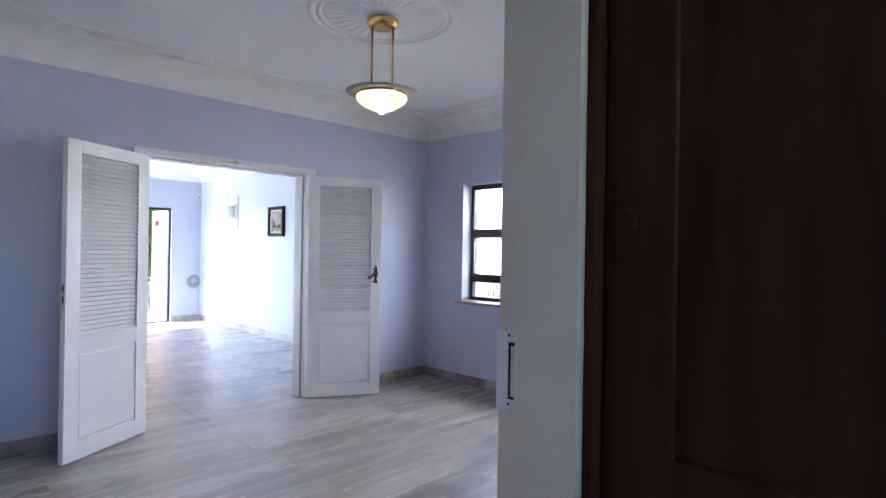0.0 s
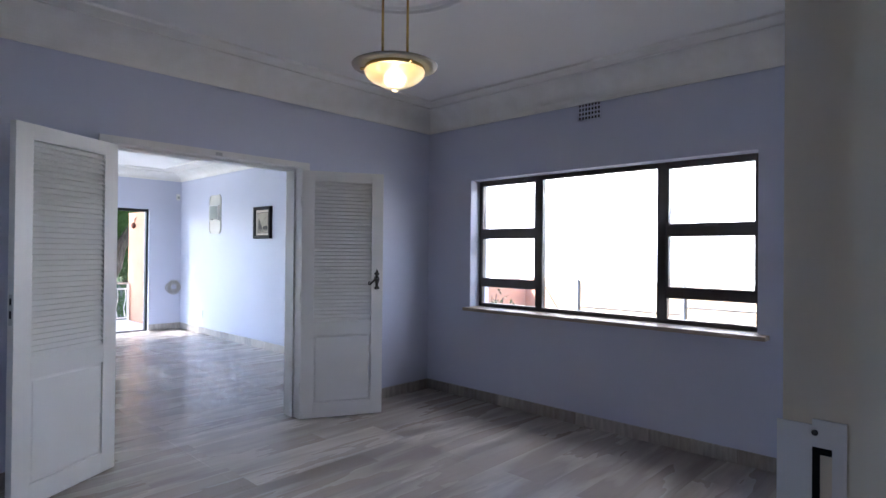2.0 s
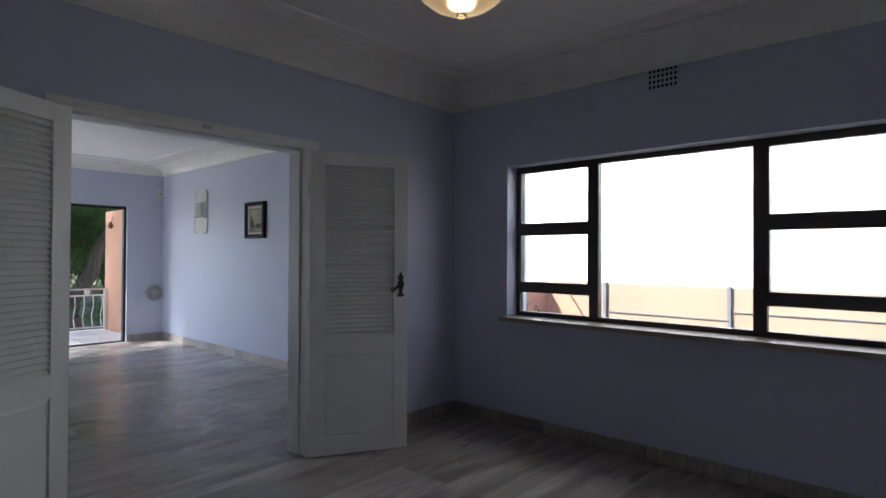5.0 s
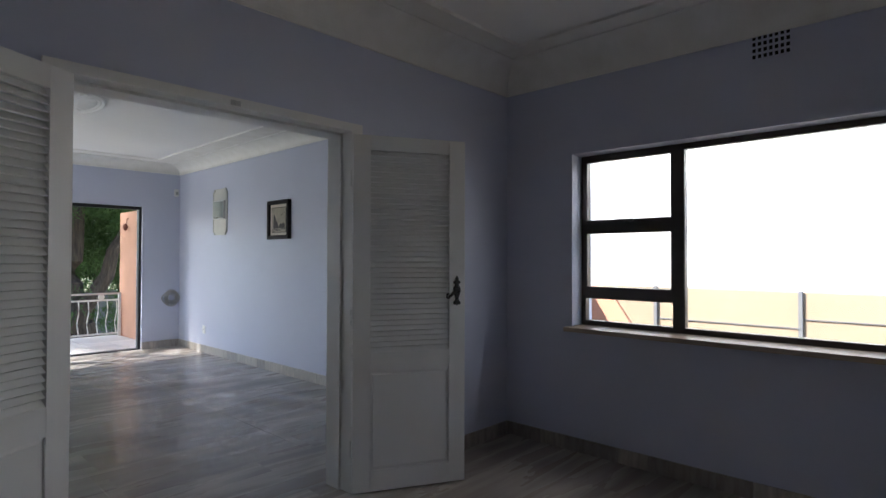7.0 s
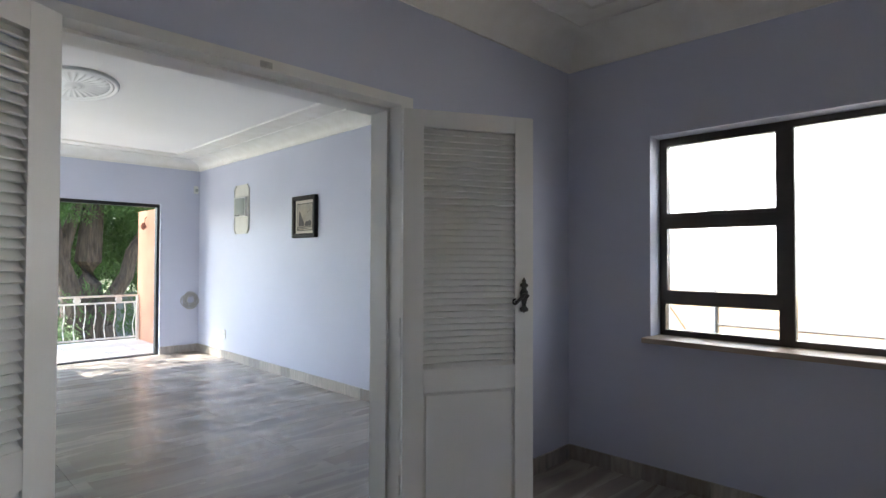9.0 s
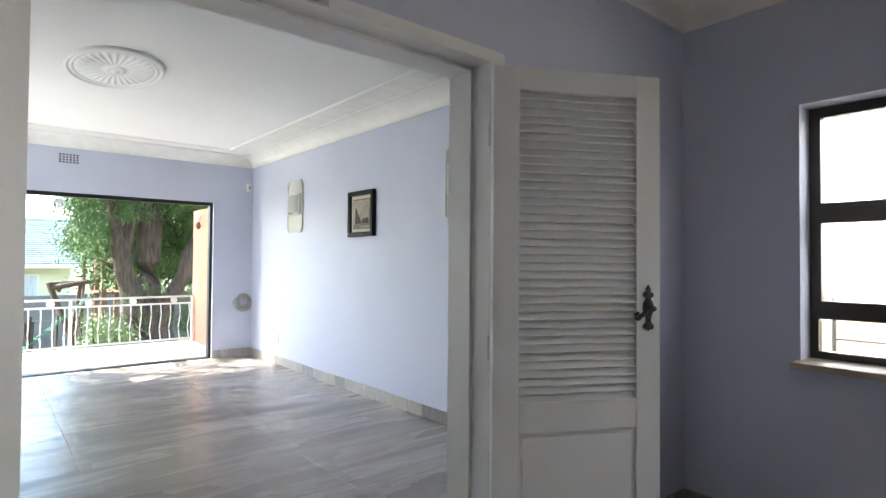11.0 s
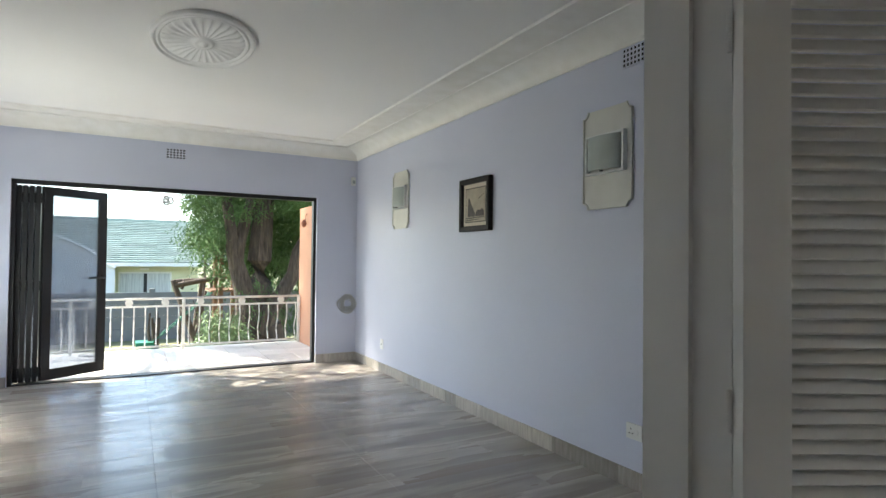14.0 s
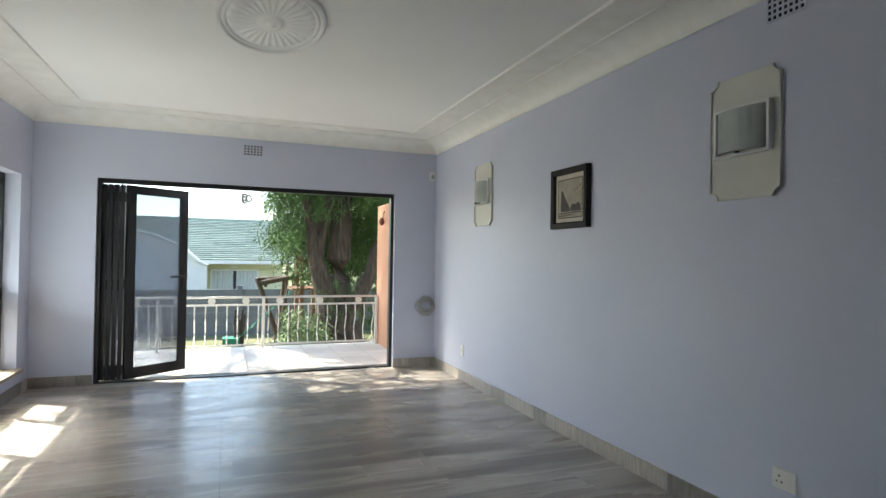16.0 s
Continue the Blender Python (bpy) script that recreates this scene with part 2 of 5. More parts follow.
# ---- the rooms ----
CZD, CZL = 2.78, 2.72
DX0, DX1, DY0, DY1 = -4.40, 0.0, -3.928, 0.0
LX0, LX1, LY0, LY1 = -4.23, -0.062, 0.172, 6.155
DOOR = (-2.942, -1.514, 2.072)
WIN = (-3.03, -0.567, 0.868, 2.075)
FAR = (-3.685, -0.588, 2.078)
HALL = (-4.39, -3.487, 2.04)
SIDEWIN = (3.70, 5.86, 0.25, 2.03)
HY = DY0 - 0.150

wall("wall_window_side", "y", 0.0, 0.28, HY, DY1, 0, 2.95, WIN)
wall("wall_partition", "x", DY1, LY0, DX0 - 0.2, 0.33, 0, 2.95, (DOOR[0] - 0.03, DOOR[1] + 0.06, 0, DOOR[2] + 0.03))
wall("wall_dining_back", "x", HY, DY0, -4.9, 0.0, 0, 2.95, (HALL[0] - 0.02, HALL[1] + 0.02, 0, HALL[2] + 0.02))
wall("wall_dining_side", "y", DX0 - 0.2, DX0, DY0, DY1, 0, 2.95)
wall("wall_lounge_side", "y", LX1, LX1 + 0.39, LY0, LY1, 0, 2.95)
wall("wall_lounge_far", "x", LY1, LY1 + 0.24, LX0 - 0.24, LX1 + 0.39, 0, 2.95, (FAR[0], FAR[1], 0, FAR[2]))
wall("wall_lounge_window", "y", LX0 - 0.24, LX0, LY0, LY1, 0, 2.95, SIDEWIN)
wall("wall_hall_side", "y", -3.30, -3.14, -7.0, HY, 0, 2.95)
wall("wall_hall_other_side", "y", -4.9, -4.75, -7.0, HY, 0, 2.95)
# added unseen opening in the end wall, sized to let daylight onto the jamb
wall("wall_hall_end", "x", -7.15, -7.0, -4.9, -3.14, 0, 2.95, (-4.45, -3.62, 1.5, 2.3))


def ceiling(name, x0, x1, y0, y1, z, prof):
    """A ceiling with a coved cornice; prof: (distance from the wall, height below the ceiling), from the wall outwards."""
    bm = bmesh.new()
    rings = []
    for d, h in prof:
        rings.append([bm.verts.new(p) for p in ((x0 + d, y0 + d, z - h), (x1 - d, y0 + d, z - h), (x1 - d, y1 - d, z - h), (x0 + d, y1 - d, z - h))])
    for p, q in zip(rings, rings[1:]):
        for k in range(4):
            bm.faces.new((p[k], p[(k + 1) % 4], q[(k + 1) % 4], q[k])).material_index = 1
    bm.faces.new(rings[-1])
    return tagged(obj(name, bm, [CEIL, COVE]), kind="structure")


def cove(drop, out, bead):
    low = [(0.0, drop), (0.014, drop), (0.014, drop - 0.012)]
    arc = [(0.014 + (out - 0.014) * (1 - math.cos(k * math.pi / 24)), 0.012 + (drop - 0.024) * (1 - math.sin(k * math.pi / 24))) for k in range(13)]
    return low + arc + [(out + 0.012, 0.012), (out + 0.012, 0.004), (bead - 0.03, 0.004), (bead - 0.024, 0.014), (bead - 0.008, 0.014), (bead, 0.0)]


ceiling("ceiling_dining", DX0, DX1, DY0, DY1, CZD, cove(0.19, 0.22, 0.42))
ceiling("ceiling_lounge", LX0, LX1, LY0, LY1, CZL, cove(0.13, 0.21, 0.50))
tagged(obj("ceiling_hall", boxes((-4.75, -3.30, -7.0, HY, 2.78, 2.88)), CEIL), kind="structure")
tagged(obj("roof_slab", boxes((-4.95, 0.42, -7.2, 6.44, 2.95, 3.1)), CEIL), kind="structure")
floor = tagged(obj("floor", boxes((-5.0, 0.3, -7.1, 6.44, -0.2, -0.006)), GROUT), kind="structure")

# ---- doorways ----
FD0, FD1 = -0.028, LY0 + 0.021
bm = boxes((DOOR[0] - 0.045, DOOR[0], FD0, FD1, 0, DOOR[2] + 0.045), (DOOR[1], DOOR[1] + 0.075, FD0, FD1, 0, DOOR[2] + 0.045),
           (DOOR[0], DOOR[1], FD0, FD1, DOOR[2], DOOR[2] + 0.045))
box(bm, DOOR[0], DOOR[0] + 0.014, 0.066, FD1 - 0.001, 0, DOOR[2])
box(bm, DOOR[1] - 0.014, DOOR[1], 0.066, FD1 - 0.001, 0, DOOR[2])
box(bm, DOOR[0], DOOR[1], 0.066, FD1 - 0.001, DOOR[2] - 0.014, DOOR[2])
tagged(obj("door_frame_1", bm, DOORW), kind="structure")
bm = boxes((HALL[1], HALL[1] + 0.02, HY - 0.004, DY0 + 0.012, 0, HALL[2] + 0.02), (HALL[0] - 0.02, HALL[0], HY - 0.004, DY0 + 0.012, 0, HALL[2] + 0.02),
           (HALL[0], HALL[1], HY - 0.004, DY0 + 0.012, HALL[2], HALL[2] + 0.02))
box(bm, HALL[1] - 0.012, HALL[1], HY - 0.003, DY0 - 0.038, 0, HALL[2])
box(bm, HALL[0], HALL[0] + 0.012, HY - 0.003, DY0 - 0.038, 0, HALL[2])
frame_2 = tagged(obj("door_frame_2", bm, CREAMW), kind="structure")
# strike plate with its two holes and screws
bm = bmesh.new()
x = HALL[1] - 0.0015
for y0, y1, z0, z1 in ((-0.034, -0.024, 1.105, 1.245), (-0.010, 0.016, 1.102, 1.240), (-0.024, -0.010, 1.105, 1.122), (-0.024, -0.010, 1.222, 1.245)):
    box(bm, x - 0.001, x + 0.0012, DY0 + y0, DY0 + y1, z0, z1)
plate = part("strike_plate", bm, DOORW, frame_2, "overpainted steel strike plate screwed to the jamb")
part("latch_hole", boxes((x - 0.0004, x + 0.001, DY0 - 0.0245, DY0 - 0.0095, 1.121, 1.223)), BLACKHOLE, plate)
part("latch_lip", boxes((x - 0.0012, x + 0.0006, DY0 - 0.0240, DY0 - 0.0158, 1.127, 1.216)), CREAMW, plate)
bm = bmesh.new()
for z in (1.113, 1.234):
    cyl(bm, (x - 0.002, DY0 - 0.012, z), (x, DY0 - 0.012, z), 0.0025, n=10)
part("screw", bm, IRON, plate)
# hallway side: varnished architrave and an open varnished door against the wall
tagged(obj("architrave", boxes((HALL[1] + 0.004, HALL[1] + 0.17, HY - 0.022, HY - 0.005, 0, HALL[2] + 0.07), (HALL[0] - 0.075, HALL[0] - 0.004, HY - 0.022, HY - 0.005, 0, HALL[2] + 0.07)), BROWN, bevel=0.004), kind="structure")
hall_door = tagged(new("hall_door"), "dark varnished timber door standing open in the unlit hallway", "door")
hall_door.location = (HALL[1] + 0.032, HY - 0.026, 0)
hd = lambda y0, y1, z0, z1, x0=0.0, x1=0.04: boxes((x0, x1, y0, y1, z0, z1))
part("stile", hd(-0.11, 0, 0.01, 2.03), BROWN, hall_door, bevel=0.003)
part("stile", hd(-0.82, -0.71, 0.01, 2.03), BROWN, hall_door, bevel=0.003)
for z0, z1 in ((0.01, 0.2), (0.95, 1.08), (1.9, 2.03)):
    part("rail", hd(-0.71, -0.11, z0, z1), BROWN, hall_door)
for z0, z1 in ((0.2, 0.95), (1.08, 1.9)):
    bm = hd(-0.71, -0.11, z0, z1, 0.012, 0.028)
    box(bm, 0.006, 0.034, -0.66, -0.16, z0 + 0.05, z1 - 0.05)
    part("panel", bm, BROWN, hall_door)
bm = bmesh.new()
lathe(bm, [(0.0, -0.003), (0.006, -0.005), (0.010, -0.002), (0.015, -0.004), (0.020, -0.003), (0.022, 0.004)], 20)
bmesh.ops.transform(bm, matrix=pose(-0.001, -0.032, 1.43, 0, 90, 0), verts=bm.verts[:])
part("rosette", bm, BROWN, hall_door, "carved round boss on the stile", smooth=True)

# ---- louvred double doors ----


def door_leaf(hinge, free, flip):
    """A half-louvred leaf from hinge to free end (plan points)."""
    h, f = Vector((*hinge, 0)), Vector((*free, 0))
    w = (f - h).length
    root = tagged(new("louvred_door"), "white painted half-louvred timber door leaf standing open", "door", "double doors")
    root.matrix_world = Matrix.Translation(h) @ pose(0, 0, 0, 0, 0, math.degrees(math.atan2(f.y - h.y, f.x - h.x)))
    t, st, tz = 0.02, 0.100, 2.048
    part("stile", boxes((0, st, -t, t, 0.012, tz)), DOORW, root, bevel=0.003)
    part("stile", boxes((w - st, w, -t, t, 0.012, tz)), DOORW, root, bevel=0.003)
    part("top_rail", boxes((st, w - st, -t, t, tz - 0.085, tz)), DOORW, root, bevel=0.002)
    part("lock_rail", boxes((st, w - st, -t, t, 0.69, 0.80)), DOORW, root, bevel=0.002)
    part("bottom_rail", boxes((st, w - st, -t, t, 0.012, 0.13)), DOORW, root, bevel=0.002)
    bm = bmesh.new()
    for sgn in (-1, 1):
        # flat panel with a narrow sunk border
        o, i = (st, w - st, 0.13, 0.69), (st + 0.014, w - st - 0.014, 0.144, 0.676)
        ov = [bm.verts.new((px, sgn * 0.009, pz)) for px, pz in ((o[0], o[2]), (o[1], o[2]), (o[1], o[3]), (o[0], o[3]))]
        mv = [bm.verts.new((px, sgn * 0.012, pz)) for px, pz in ((i[0], i[2]), (i[1], i[2]), (i[1], i[3]), (i[0], i[3]))]
        nv = [bm.verts.new((px, sgn * 0.0155, pz)) for px, pz in ((i[0] + 0.004, i[2] + 0.004), (i[1] - 0.004, i[2] + 0.004), (i[1] - 0.004, i[3] - 0.004), (i[0] + 0.004, i[3] - 0.004))]
        for p, q in ((ov, mv), (mv, nv)):
            for k in range(4):
                bm.faces.new((p[k], p[(k + 1) % 4], q[(k + 1) % 4], q[k]))
        bm.faces.new(nv)
    part("panel", bm, DOORW, root)
    z0, z1, k, first = 0.80, tz - 0.085, 38, None
    for i in range(k):
        if first is None:
            bm = boxes((st - 0.002, w - st + 0.002, -0.0035, 0.0035, -0.021, 0.021))
            ob = first = part("slat", bm, DOORW, root, bevel=0.0015)
        else:
            ob = new("slat", first.data)
            ob.parent = root
        ob.matrix_basis = pose(0, 0, z0 + (i + 0.5) * (z1 - z0) / k, -40 * flip + 2.5 * math.sin(i * 12.9898))
    for z in (0.25, 1.0, 1.8):
        bm = bmesh.new()
        cyl(bm, (-0.006, flip * 0.022, z - 0.045), (-0.006, flip * 0.022, z + 0.045), 0.006, n=10)
        part("hinge", bm, DOORW, root)
    return root, w


left_leaf, lw = door_leaf((-2.912, -0.092), (-3.490, -0.445), -1)
right_leaf, rw = door_leaf((-1.522, -0.046), (-0.924, -0.364), 1)
# the lock edge of the one leaf
bm = boxes((lw - 0.0005, lw + 0.0012, -0.011, 0.011, 0.985, 1.145))
lock = part("lock_faceplate", bm, STEEL, left_leaf, "steel lock faceplate in the door edge")
bm = boxes((lw + 0.001, lw + 0.002, -0.006, 0.006, 1.09, 1.125), (lw + 0.001, lw + 0.002, -0.006, 0.006, 1.02, 1.06))
part("lock_slot", bm, BLACKHOLE, lock)


def lever_handle(root, w, side):
    """An ornate long plate with a curled lever on the face side (-1 or 1)."""
    cx, cz = w - 0.052, 1.145
    out = []
    half = [(0.0, 0.092), (0.006, 0.083), (0.012, 0.074), (0.007, 0.069), (0.013, 0.064), (0.022, 0.056), (0.021, 0.046), (0.011, 0.042), (0.013, 0.033), (0.021, 0.022), (0.023, 0.008),
            (0.021, -0.010), (0.014, -0.030), (0.010, -0.046), (0.013, -0.056), (0.022, -0.064), (0.023, -0.074), (0.013, -0.082), (0.007, -0.078), (0.0, -0.088)]
    ring = half + [(-a, b) for a, b in half[-2:0:-1]]
    bm = bmesh.new()
    lo = [bm.verts.new((cx + a, side * 0.0205, cz + b)) for a, b in ring]
    mi = [bm.verts.new((cx + a, side * 0.0245, cz + b)) for a, b in ring]
    hi = [bm.verts.new((cx + a * 0.7, side * 0.027, cz + b * 0.93)) for a, b in ring]
    for p, q in ((lo, mi), (mi, hi)):
        for k in range(len(ring)):
            bm.faces.new((p[k], p[(k + 1) % len(ring)], q[(k + 1) % len(ring)], q[k]))
    bm.faces.new(hi)
    h = part("door_handle", bm, IRON, root, "antique black iron lever handle on an ornate plate")
    bm = bmesh.new()
    cyl(bm, (cx, side * 0.025, cz), (cx, side * 0.034, cz), 0.017, 0.013, n=16)
    cyl(bm, (cx, side * 0.03, cz), (cx, side * 0.062, cz), 0.009, n=12)
    pts = [(cx + 0.006 - 0.071 * u, side * (0.06 + 0.006 * math.sin(u * 3.1)), cz + 0.010 * math.sin(u * 5.2) - 0.022 * u * u) for u in [k / 14 for k in range(15)]]
    tube(bm, pts, 0.0085, 10)
    tube(bm, [(cx - 0.065 + 0.012 * math.cos(u), side * 0.06, cz - 0.026 + 0.012 * math.sin(u)) for u in [1.4 + k * 0.5 for k in range(9)]], 0.006, 8)
    part("lever", bm, IRON, h, smooth=True)
    bm = bmesh.new()
    cyl(bm, (cx, side * 0.0265, cz - 0.045), (cx, side * 0.0285, cz - 0.045), 0.0045, n=10)
    part("keyhole", bm, BLACKHOLE, h)


lever_handle(right_leaf, rw, -1)
lever_handle(right_leaf, rw, 1)
# ball catch on the head of the frame
bm = boxes((-2.24, -2.19, FD0 - 0.004, FD0 + 0.003, DOOR[2] + 0.006, DOOR[2] + 0.03))
cyl(bm, (-2.215, FD0 - 0.012, DOOR[2] + 0.018), (-2.215, FD0, DOOR[2] + 0.018), 0.008, n=10)
tagged(obj("door_catch", bm, STEEL), "small painted metal catch on the door frame head", "catch")

# ---- the dining window ----
WX0, WX1 = 0.135, 0.185
win = tagged(new("window_1"), "dark bronze aluminium window with one wide pane and two side lights of three", "window", kind="structure")
Y0, Y1, Z0, Z1 = WIN[0], WIN[1], WIN[2], WIN[3]
M1, M2 = -1.258, -2.352
part("window_frame", boxes((WX0, WX1, Y0, Y0 + 0.03, Z0, Z1), (WX0, WX1, Y1 - 0.03, Y1, Z0, Z1), (WX0, WX1, Y0 + 0.03, Y1 - 0.03, Z1 - 0.032, Z1), (WX0, WX1, Y0 + 0.03, Y1 - 0.03, Z0, Z0 + 0.028)), BRONZE, win)
for m in (M1, M2):
    part("mullion", boxes((WX0 - 0.012, WX1, m - 0.030, m + 0.030, Z0 + 0.028, Z1 - 0.032)), BRONZE, win, bevel=0.002)
T1, T2 = 1.565, 1.095
cells = [(M2 + 0.030, M1 - 0.030, Z0 + 0.028, Z1 - 0.032, 0)]
for y0, y1 in ((Y0 + 0.03, M2 - 0.030), (M1 + 0.030, Y1 - 0.03)):
    for tz in (T1, T2):
        part("transom", boxes((WX0 - 0.006, WX1, y0, y1, tz - 0.028, tz + 0.028)), BRONZE, win, bevel=0.002)
    cells += [(y0, y1, Z0 + 0.028, T2 - 0.028, 0), (y0, y1, T2 + 0.028, T1 - 0.028, 1), (y0, y1, T1 + 0.028, Z1 - 0.032, 1)]
for y0, y1, z0, z1, sash in cells:
    b = 0.020 if sash else 0.008
    fr = part("sash" if sash else "glazing_bead", boxes((WX0 - 0.01, WX1 - 0.01, y0, y0 + b, z0, z1), (WX0 - 0.01, WX1 - 0.01, y1 - b, y1, z0, z1), (WX0 - 0.01, WX1 - 0.01, y0 + b, y1 - b, z1 - b, z1), (WX0 - 0.01, WX1 - 0.01, y0 + b, y1 - b, z0, z0 + b)), BRONZE, win)
    p = part("pane", boxes((WX0 + 0.02, WX0 + 0.024, y0 + b, y1 - b, z0 + b, z1 - b)), GLASS, fr)
    p.visible_shadow = False
    if sash and z0 > T1:
        bm = boxes((WX0 - 0.03, WX0 - 0.008, (y0 + y1) / 2 - 0.05, (y0 + y1) / 2 + 0.03, z0 + 0.004, z0 + 0.016))
        box(bm, WX0 - 0.04, WX0 - 0.026, (y0 + y1) / 2 - 0.06, (y0 + y1) / 2 + 0.06, z0 + 0.012, z0 + 0.02)
        part("stay", bm, BRONZE, fr, "casement stay handle")
bm = boxes((-0.095, WX0, Y0 - 0.07, Y1 + 0.015, Z0 - 0.030, Z0 + 0.001))
part("window_sill", bm, SILLM, win, "polished brown tile window sill", bevel=0.006)

# ---- the lounge side window ----
swin = tagged(new("window_2"), "black aluminium tall window with a low sill letting sun in", "window", kind="structure")
sx0, sx1 = LX0 - 0.17, LX0 - 0.12
y0, y1, z0, z1 = SIDEWIN
part("window_frame", boxes((sx0, sx1, y0, y0 + 0.05, z0, z1), (sx0, sx1, y1 - 0.05, y1, z0, z1), (sx0, sx1, y0 + 0.05, y1 - 0.05, z1 - 0.05, z1), (sx0, sx1, y0 + 0.05, y1 - 0.05, z0, z0 + 0.05)), BLACKAL, swin)
for m in (4.53, 5.32):
    part("mullion", boxes((sx0, sx1, m - 0.03, m + 0.03, z0 + 0.05, z1 - 0.05)), BLACKAL, swin)
for a, b, tz in ((y0 + 0.05, 4.50, 0.80), (4.56, 5.29, None), (5.35, y1 - 0.05, 0.80)):
    if tz:
        part("transom", boxes((sx0, sx1, a, b, tz, tz + 0.07)), BLACKAL, swin)
    for c, d in ((z0 + 0.05, tz), (tz + 0.07, z1 - 0.05)) if tz else ((z0 + 0.05, z1 - 0.05),):
        p = part("pane", boxes((sx0 + 0.02, sx0 + 0.024, a, b, c, d)), GLASS, swin)
        p.visible_shadow = False
bm = boxes((sx1, LX0 + 0.05, y0 - 0.03, y1 + 0.03, z0 - 0.03, z0 + 0.001))
part("window_sill", bm, SILLM, swin, bevel=0.005)
bm = bmesh.new()
tube(bm, [(LX0 - 0.12, 5.50, 0.70), (LX0 - 0.06, 5.50, 0.70), (LX0 - 0.04, 5.51, 0.68), (LX0 - 0.04, 5.53, 0.57)], 0.013, 8)
part("window_handle", bm, BLACKAL, swin)

# ---- bifold doors at the far end ----
fold = tagged(new("bifold_doors"), "black aluminium bifold glass doors folded open to one side", "folding door")
fy0, fy1 = LY1 + 0.045, LY1 + 0.125
part("head_track", boxes((FAR[0], FAR[1], fy0, fy1, FAR[2] - 0.045, FAR[2])), BLACKAL, fold)
part("jamb", boxes((FAR[0], FAR[0] + 0.035, fy0, fy1, 0, FAR[2] - 0.045)), BLACKAL, fold)
part("jamb", boxes((FAR[1] - 0.035, FAR[1], fy0, fy1, 0, FAR[2] - 0.045)), BLACKAL, fold)
part("threshold", boxes((FAR[0] + 0.035, FAR[1] - 0.035, fy0, fy1, -0.004, 0.012)), BLACKAL, fold)


def glass_leaf(p, q, handle):
    p, q = Vector((*p, 0)), Vector((*q, 0))
    w = (q - p).length
    m = Matrix.Translation(p) @ pose(0, 0, 0, 0, 0, math.degrees(math.atan2(q.y - p.y, q.x - p.x)))
    z0, z1, b, t = 0.02, FAR[2] - 0.05, 0.088, 0.020
    leaf = part("leaf", boxes((0, b, -t, t, z0, z1), (w - b, w, -t, t, z0, z1), (b, w - b, -t, t, z1 - b, z1), (b, w - b, -t, t, z0, z0 + b + 0.02)), BLACKAL, fold)
    leaf.matrix_basis = m
    pane = part("pane", boxes((b, w - b, -0.003, 0.003, z0 + b + 0.02, z1 - b)), VEILED, leaf)
    pane.visible_shadow = False
    if handle:
        bm = boxes((w - 0.05, w - 0.025, -t - 0.008, -t, 0.98, 1.12))
        tube(bm, [(w - 0.037, -t, 1.07), (w - 0.037, -t - 0.05, 1.07), (w - 0.06, -t - 0.055, 1.07), (w - 0.23, -t - 0.055, 1.068)], 0.0115, 8)
        part("lever", bm, BLACKAL, leaf)
    bm = bmesh.new()
    for z in (0.12, 1.0, 1.9):
        cyl(bm, (0, -t - 0.006, z - 0.05), (0, -t - 0.006, z + 0.05), 0.01, n=8)
    part("hinge", bm, BLACKAL, leaf)


LW = 0.70
for k, (xa, xb) in enumerate(((-3.630, -3.634), (-3.580, -3.578), (-3.526, -3.530), (-3.470, -3.468))):
    glass_leaf((xa, fy0 + 0.06), (xb, fy0 + 0.06 + LW), False)
glass_leaf((-3.432, fy0 + 0.075), (-2.885, 6.66), True)

# ---- wall fittings ----


def vent(m, cols, rows, w, h):
    root = tagged(new("air_vent"), "lavender painted air brick with square holes high on the wall", "vent", "air vents")
    root.matrix_world = m
    bm = bmesh.new()
    cw, rh, g = w / cols, h / rows, 0.19
    for i in range(cols + 1):
        box(bm, i * cw - cw * g - w / 2, i * cw + cw * g - w / 2, -0.006, 0.0, -h / 2, h / 2)
    for j in range(rows + 1):
        for i in range(cols):
            box(bm, i * cw + cw * g - w / 2, (i + 1) * cw - cw * g - w / 2, -0.0055, 0.0, j * rh - rh * g - h / 2, j * rh + rh * g - h / 2)
    part("grille", bm, WALL, root)
    part("backing", boxes((-w / 2, w / 2, -0.003, -0.001, -h / 2, h / 2)), BLACKHOLE, root)
    return root


vent(pose(0.0, -1.812, 2.530, 0, 0, -90), 7, 4, 0.195, 0.14)
vent(pose(-2.211, LY1, 2.466), 6, 4, 0.20, 0.115)
vent(pose(LX1, 1.533, 2.525, 0, 0, -90), 7, 4, 0.19, 0.114)

PLATE = mat("ivory_painted_board", (0.66, 0.65, 0.60), (0.60, 0.59, 0.54), rough=0.6, scale=5, fine=60, bump=0.04)
SHADE = mat("frosted_sconce_glass", (0.40, 0.435, 0.41), (0.34, 0.37, 0.35), rough=0.35, scale=8, bump=0.02)


